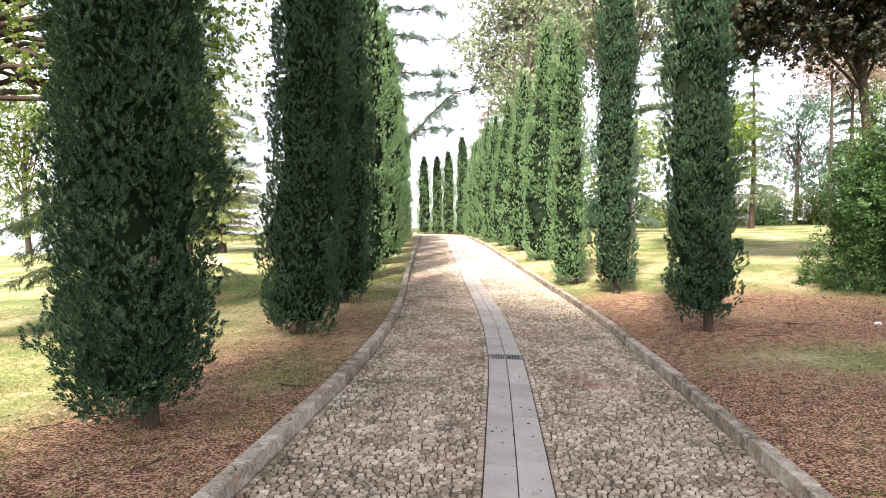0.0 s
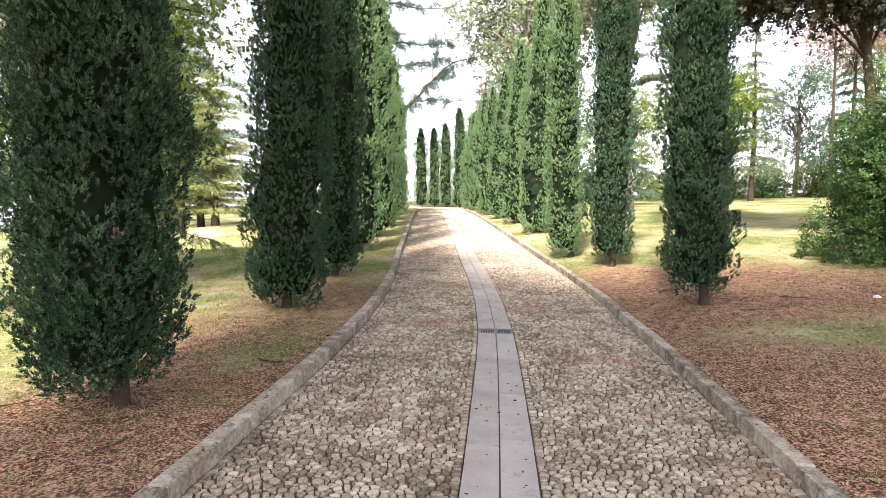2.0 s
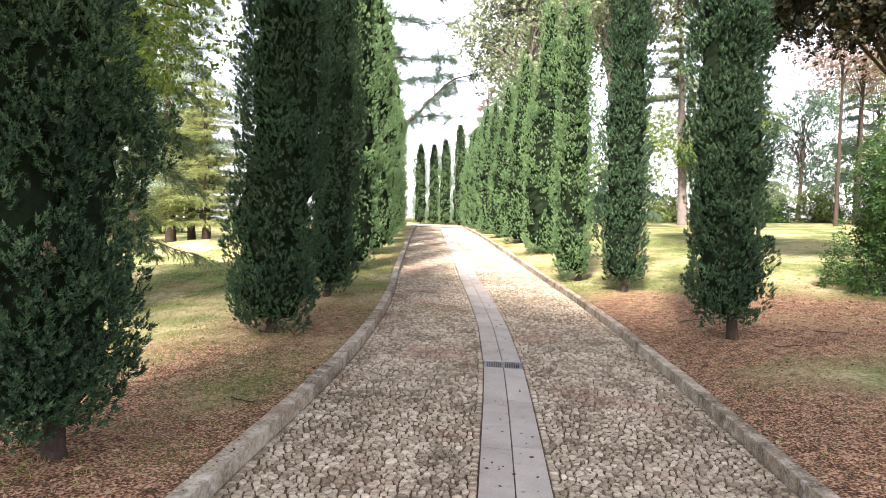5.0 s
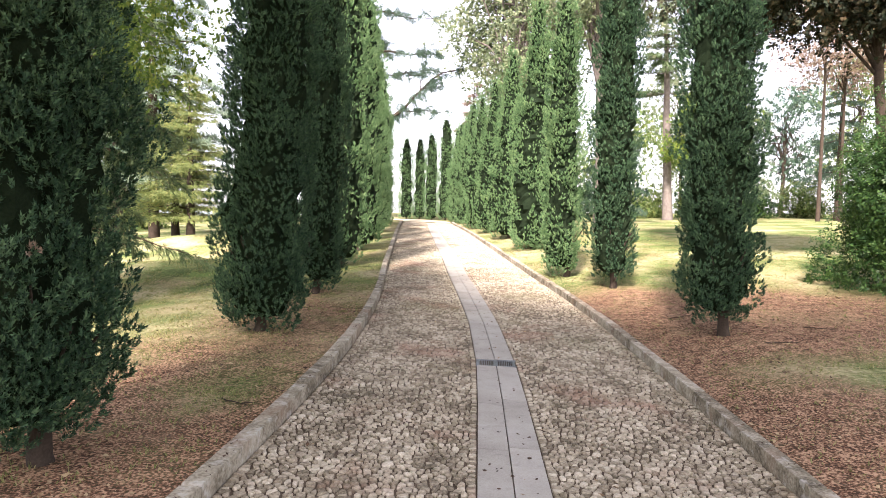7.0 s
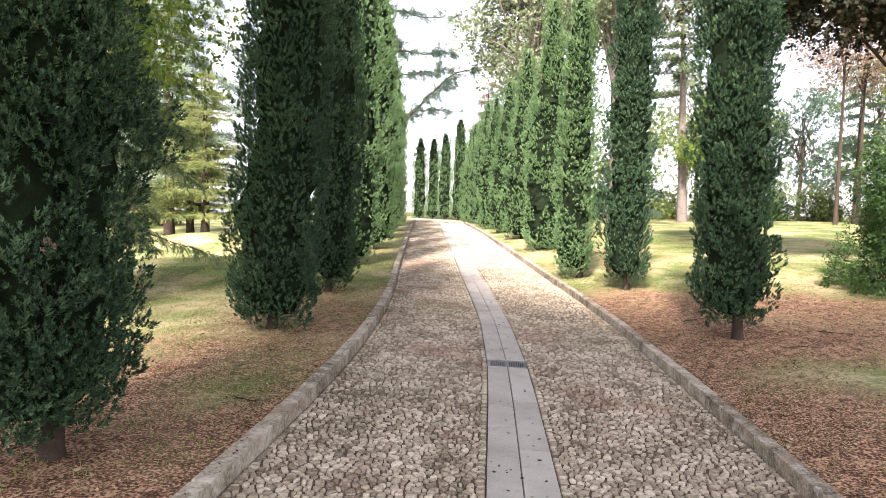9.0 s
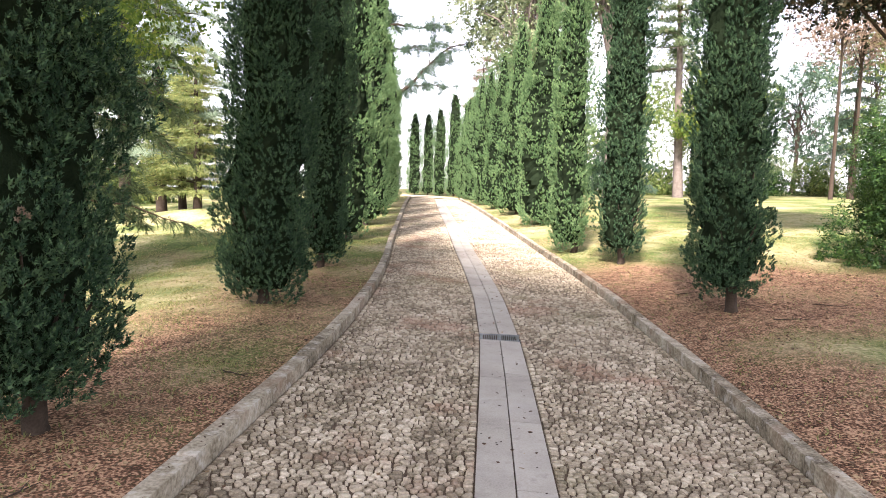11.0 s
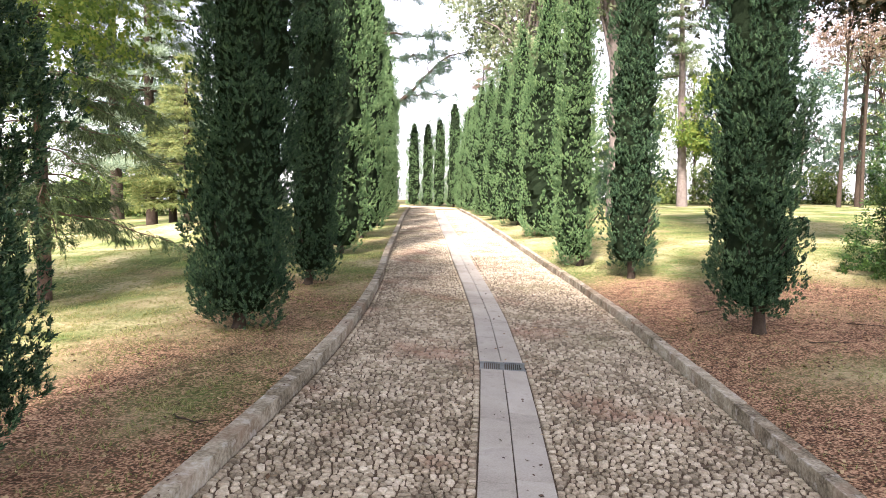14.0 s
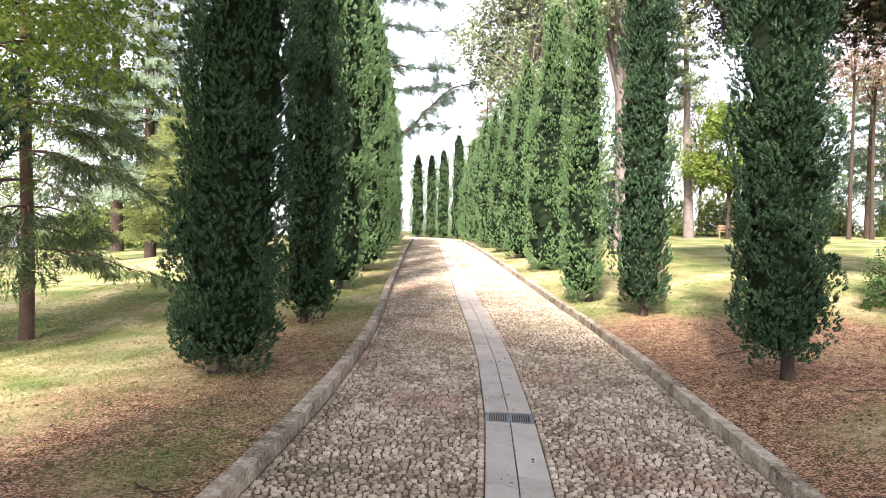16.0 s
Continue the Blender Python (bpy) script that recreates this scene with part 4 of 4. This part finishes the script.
def plant_park():
    # west side
    broadleaf_tree("lime_tree", -9.4, 6.0, 9, 0.2, (2.4, 2.3, 4.7), (3.9, 3.3, 2.2), 68, 180, 1.2, 0.085, 31, M_LIME, M_BARK, "broadleaf tree with yellow-green leaves overhanging the lawn", droop=0.05)
    # the next two limes stand out of view, added to shade the near lane
    broadleaf_tree("lime_tree", -2.9, -5.6, 16, 0.3, (0.4, 0, 11.0), (3.1, 4.0, 4.8), 66, 56, 1.6, 0.42, 32, M_LIME, M_BARK, "unseen broadleaf tree added to shade the start of the lane")
    broadleaf_tree("lime_tree", 3.9, -5.0, 16, 0.3, (0.2, 0, 11.4), (3.8, 4.0, 5.0), 50, 56, 1.7, 0.42, 48, M_LIME, M_BARK, "unseen broadleaf tree added to shade the bank beside the lane")
    # slim crown out of view, placed to throw shade on the second cypress
    broadleaf_tree("poplar_tree", -5.4, -5.2, 21, 0.3, (0, 0, 16.4), (1.1, 1.6, 4.0), 18, 56, 1.5, 0.42, 49, M_LIME, M_BARK, "unseen slender tree added to shade a near cypress")
    conifer("spruce_tree", -6.95, 11.4, 11.0, 0.088, 1.3, 2.0, 26, 6, 76, 0.2, 33, M_SPRUCE, M_BARK_RED, "spruce with drooping twigs and a reddish bare trunk", hang=0.9, clear=0.3)
    conifer("cedar_tree", -12.2, 24.2, 14.0, 0.17, 2.3, 3.9, 20, 6, 52, 0.22, 34, M_CEDAR_PALE, M_BARK, "tall blue-green cedar with layered open branches", hang=0.45, flat=True)
    conifer("cedar_tree", -17.0, 30.0, 15.0, 0.24, 2.6, 4.2, 12, 5, 32, 0.26, 35, M_CEDAR, M_BARK, "blue-green cedar behind the lawn", hang=0.4, flat=True)
    old_cedar(-8.6, 43.0)
    for x, y, h, seed in ((-10.05, 22.6, 5.4, 37), (-10.95, 23.2, 4.5, 39)):
        conifer("golden_conifer", x, y, h, 0.13, 0.75, 1.55, 20, 7, 60, 0.2, seed, M_GOLD, M_BARK, "yellow-green conifer with feathery foliage on the lawn", hang=0.35, rise=0.1, taper=1.3)
    shrub("shrub", -19.5, 33.0, (3.2, 2.4, 2.2), 1500, 0.35, 38, M_HEDGE, "green shrub at the edge of the lawn")
    # east side
    shrub("laurel_shrub", 7.5, 13.4, (1.6, 1.6, 3.3), 13000, 0.095, 41, M_LAUREL, "large glossy dark green laurel shrub by the lawn")
    broadleaf_tree("sequoia_tree", 5.85, 18.5, 18, 0.12, (0.25, 0, 7.9), (1.5, 1.4, 2.9), 56, 230, 0.85, 0.13, 42, M_DARK_CONIFER, M_BARK, "tall dark conifer with drooping brownish branches", droop=0.25, fork=0.5)
    broadleaf_tree("sequoia_tree", 8.6, 16.0, 17, 0.12, (-1.3, -0.8, 7.2), (2.5, 1.6, 2.9), 76, 230, 0.9, 0.13, 43, M_DARK_CONIFER, M_BARK, "dark conifer with low hanging branches above the lawn", droop=0.25, fork=0.5)
    conifer("pine_tree", 11.2, 44.0, 15.0, 0.27, 8.0, 3.2, 8, 5, 22, 0.45, 44, M_SPRUCE, M_BARK_GREY, "pine with a long bare pale trunk on the lawn", hang=0.2, lean=(-0.04, 0), flat=True)
    broadleaf_tree("grey_trunk_tree", 4.5, 27.5, 15, 0.3, (-0.3, 0.5, 10.5), (3.4, 3.4, 3.6), 40, 70, 1.4, 0.26, 45, M_GREY_LEAF, M_BARK_GREY, "tall tree with several pale grey trunks", stems=3)
    broadleaf_tree("broadleaf_tree", 1.4, 40.0, 17, 0.3, (0.4, 0, 11.0), (4.6, 4.0, 5.0), 70, 120, 1.6, 0.25, 46, M_GREY_LEAF, M_BARK_GREY, "large grey-green broadleaf tree behind the cypress row")
    conifer("brown_conifer", -1.4, 47.0, 9.6, 0.15, 1.0, 1.7, 14, 7, 30, 0.4, 47, M_BROWN_NEEDLE, M_BARK, "withered reddish brown conifer behind the cypresses", hang=0.4, taper=1.6)
    for k, (x, y, h, mat, lab) in enumerate([
        (18.5, 40.0, 15, M_BROWN_NEEDLE, "thin tall tree with sparse brownish twigs"),
        (20.5, 41.5, 14, M_BROWN_NEEDLE, "thin forked tree with sparse brownish twigs"),
        (26.0, 40.0, 15, M_BROWN_NEEDLE, "tall tree with sparse reddish brown twigs")]):
        broadleaf_tree("bare_tree", x, y, h, 0.1, (0, 0, h * 0.72), (3.0, 3.0, 3.6), 24, 90, 1.4, 0.17, 50 + k, mat, M_BARK, lab, fork=0.62)
    conifer("spruce_tree", 15.6, 44.0, 11.0, 0.16, 2.4, 2.6, 15, 5, 44, 0.3, 54, M_SPRUCE, M_BARK, "grey-green spruce with hanging twigs beyond the lawn", hang=0.9)
    conifer("spruce_tree", 22.5, 46.0, 12.0, 0.16, 2.4, 2.8, 15, 5, 44, 0.3, 55, M_CEDAR, M_BARK, "blue-green spruce with hanging twigs beyond the lawn", hang=0.9)
    conifer("spruce_tree", 8.0, 47.0, 10.0, 0.16, 1.2, 2.8, 15, 5, 44, 0.3, 56, M_CEDAR, M_BARK, "blue-green spruce behind the pine", hang=0.8)
    broadleaf_tree("young_tree", 13.2, 43.0, 8, 0.12, (0, 0, 5.2), (2.4, 2.0, 2.6), 30, 60, 1.1, 0.3, 57, M_LIME, M_BARK, "young tree with bright yellow-green leaves")
    for k, (x, y, h) in enumerate([(4.0, 62.0, 12), (10.5, 60.0, 10), (17.0, 62.0, 13), (24.0, 58.0, 12), (31.0, 60.0, 14), (38.0, 54.0, 13), (-24.0, 46.0, 12), (-31.0, 40.0, 12)]):
        broadleaf_tree("background_tree", x, y, h, 0.16, (0, 0, h * 0.55), (3.6, 2.6, h * 0.46), 46, 44, 1.7, 0.3, 80 + k, (M_CEDAR, M_HEDGE, M_GREY_LEAF)[k % 3], M_BARK, "soft green tree standing beyond the lawn")
    rng = random.Random(8)
    for k in range(9):
        shrub("hedge_shrub", 6.5 + k * 4.0 + rng.uniform(-0.6, 0.6), 50.5 + rng.uniform(-0.8, 0.8) - 0.12 * k, (2.3, 1.5, rng.uniform(2.2, 3.6)), 1100, 0.27, 60 + k, M_HEDGE if k % 3 else M_LAUREL, "green shrub in the hedge along the lawn")


def bench(x, y, turn):
    b = tagged(new("garden_bench"), "low wooden slatted bench on the lawn", "bench")
    for k in range(4):
        part("slat", box_bm(1.3, 0.09, 0.035, (0, -0.16 + k * 0.11, 0.43), 0.006), M_WOOD, b)
    for k in range(2):
        part("back_slat", box_bm(1.3, 0.03, 0.1, (0, 0.24, 0.6 + 0.14 * k), 0.006), M_WOOD, b)
    for sx in (-0.52, 0.52):
        part("side_support", box_bm(0.06, 0.44, 0.415, (sx, 0.02, 0.2), 0.006), M_WOOD, b)
        part("back_post", box_bm(0.05, 0.04, 0.8, (sx, 0.275, 0.42), 0.005), M_WOOD, b)
    b.matrix_world = pose(x, y, float(ground_z(x, y)), 0, 0, turn)


def scatter():
    rng = np.random.default_rng(77)
    # grass blades on the mown lawn and verges
    blades = needle_tris([((0, 0, -0.1), (0.25 * math.cos(a), 0.25 * math.sin(a), 0.8 + 0.1 * math.sin(5 * a)), 0.07, (-math.sin(a), math.cos(a), 0)) for a in (0.3, 2.2, 4.4)])
    for name, tufts, x0, x1, y0, y1, size in (("grass", 5200, -9, -1.6, 2.5, 21, 0.036), ("grass", 5200, -0.5, 11, 4, 24, 0.036)):
        count = tufts * 11
        x = np.repeat(rng.uniform(x0, x1, tufts), 11) + rng.normal(0, 0.055, count)
        y = np.repeat(y0 + (y1 - y0) * rng.random(tufts) ** 1.35, 11) + rng.normal(0, 0.055, count)
        yy = np.clip(y, -30, 59)
        ok = (x < kerb_w(yy) - 0.16) | (x > kerb_e(yy) + 0.16)
        ok &= rng.random(count) > litter_at(x, y) * 0.62
        x, y = x[ok], y[ok]
        pile = Pile()
        where = np.stack([x, y, ground_z(x, y)], -1)
        stamp(pile, blades, where, np.array([0, 0, 1.0]) + 0.75 * rng.standard_normal((len(x), 3)), size * rng.uniform(0.5, 1.6, len(x)), rng)
        tagged(pile.build(name, M_GRASS), "short mown grass, partly dry", "grass", kind="stuff")
    # fallen leaves
    one = leaf_quads([((-0.5, 0, 0), (0.5, 0, 0.12), 0.28, (0, 1, 0.25))])
    count = 180000
    x, y = rng.uniform(-6, 9, count), 2.4 + 13 * rng.random(count) ** 1.2
    inside = (x > kerb_w(y)) & (x < kerb_e(y))
    ok = (rng.random(count) < np.where(inside, 0.012, litter_at(x, y) * np.where(x < 0, 0.6, 0.9) + 0.008)) & ~((x < kerb_w(y)) & (x > kerb_w(y) - 0.14)) & ~((x > kerb_e(y)) & (x < kerb_e(y) + 0.14))
    drift = 0.5 + 0.5 * np.sin(2.3 * x + 1.1 * y) * np.sin(1.9 * y - 1.1 * x + 1.0) + 0.3 * np.sin(6.1 * x - 3.7 * y)
    ok &= inside | (rng.random(count) < 0.5 + 0.5 * drift)
    x, y, inside = x[ok], y[ok], inside[ok]
    z = np.where(inside, lane_z(x, y) + 0.016, ground_z(x, y) + 0.006)
    pile = Pile()
    stamp(pile, one, np.stack([x, y, z], -1), np.array([0, 0, 1.0]) + 0.22 * rng.standard_normal((len(x), 3)), 0.011 + 0.038 * rng.random(len(x)) ** 2.2, rng)
    tagged(pile.build("fallen_leaves", M_LITTER), "dry brown fallen leaves on the banks and lane", "leaves", kind="stuff")


def withered_sprigs(tree):
    """A small dead brown patch in a cypress crown."""
    rng = np.random.default_rng(3)
    pile = Pile()
    n = 4
    where = np.array([0.3, -0.42, 1.3]) + rng.normal(0, 1, (n, 3)) * np.array([0.012, 0.008, 0.01])
    stamp(pile, spray_template(rng), where, np.array([0.3, -0.5, 0.9]) + 0.35 * rng.standard_normal((n, 3)), 0.065, rng)
    pile.build("withered_sprig", M_BROWN_NEEDLE, tree, "small withered brown patch")


def twig(x, y, length, turn, seed):
    """A fallen stick with a side shoot."""
    rng = np.random.default_rng(seed)
    pile = Pile()
    k = np.linspace(-0.5, 0.5, 6)
    bend_by = np.cumsum(rng.normal(0, 0.03, 6)) * length
    c, sn = math.cos(turn), math.sin(turn)
    xs, ys = x + k * length * c - bend_by * sn, y + k * length * sn + bend_by * c
    pts = np.stack([xs, ys, ground_z(xs, ys) + 0.012], -1)
    tube(pile, pts, 0.0055 * np.array([1, 0.95, 0.85, 0.7, 0.5, 0.25]), 6)
    side = pts[3] + (pts[5] - pts[3]) * 0.7 + np.array([-sn, c, 0.12]) * length * 0.18
    tube(pile, [pts[3], (pts[3] + side) / 2, side], [0.004, 0.003, 0.0015], 5)
    tagged(pile.build("fallen_twig", M_BARK), "thin dry twig lying on the leaf litter", "twig")


def pebble(x, y, size, seed):
    rng = np.random.default_rng(seed)
    bm = bmesh.new()
    bmesh.ops.create_icosphere(bm, subdivisions=2, radius=size)
    for v in bm.verts:
        v.co = Vector((v.co.x * 1.3, v.co.y, v.co.z * 0.7)) * (1 + 0.12 * rng.standard_normal())
    me = bpy.data.meshes.new("pale_stone")
    bm.to_mesh(me)
    bm.free()
    me.materials.append(M_PALE)
    ob = new("pale_stone", me)
    ob.location = (x, y, float(ground_z(x, y)) + size * 0.3)
    tagged(ob, "small pale stone lying in the leaf litter", "stone")


def debris():
    """Dark berries and bits of leaf on the slabs, kerbs and cobbles."""
    rng = np.random.default_rng(91)
    bit = leaf_quads([((-0.5, 0, 0), (0.5, 0, 0.15), 0.3, (0, 1, 0.3)), ((-0.3, -0.2, 0.1), (0.35, 0.3, 0.2), 0.2, (-0.5, 1, 0))])
    y = 2.6 + 13 * rng.random(260) ** 1.3
    kind = rng.random(260)
    f = rng.random(260)
    x = np.where(kind < 0.35, strip_w(y) + f * (strip_e(y) - strip_w(y)), np.where(kind < 0.6, kerb_w(y) - KERB_WIDE * f, np.where(kind < 0.8, kerb_e(y) + KERB_WIDE * f, kerb_w(y) + f * (kerb_e(y) - kerb_w(y)))))
    z = lane_z(x, y) + np.where(kind < 0.35, 0.014, np.where(kind < 0.8, KERB_HIGH + 0.003, 0.018))
    pile = Pile()
    stamp(pile, bit, np.stack([x, y, z], -1), np.array([0, 0, 1.0]) + 0.15 * rng.standard_normal((260, 3)), rng.uniform(0.014, 0.04, 260), rng)
    tagged(pile.build("leaf_debris", M_DARK_LEAF), "dark dry leaf bits on the slabs and kerbs", "leaves", kind="stuff")


plant_rows()
plant_park()
for x, y, length, turn, seed in ((-3.1, 4.9, 0.35, 0.5, 1), (-3.4, 4.6, 0.3, 0.9, 2), (-1.95, 5.9, 0.35, -0.4, 3), (3.4, 8.9, 0.5, 0.1, 4), (-2.2, 3.9, 0.3, 1.2, 5), (2.7, 10.6, 0.4, 0.4, 6), (4.3, 9.9, 0.5, -0.2, 7)):
    twig(x, y, length, turn, seed)
pebble(5.35, 9.9, 0.04, 1)
debris()
bench(13.4, 43.5, -20)
scatter()
build_edges()
build_cobbles()
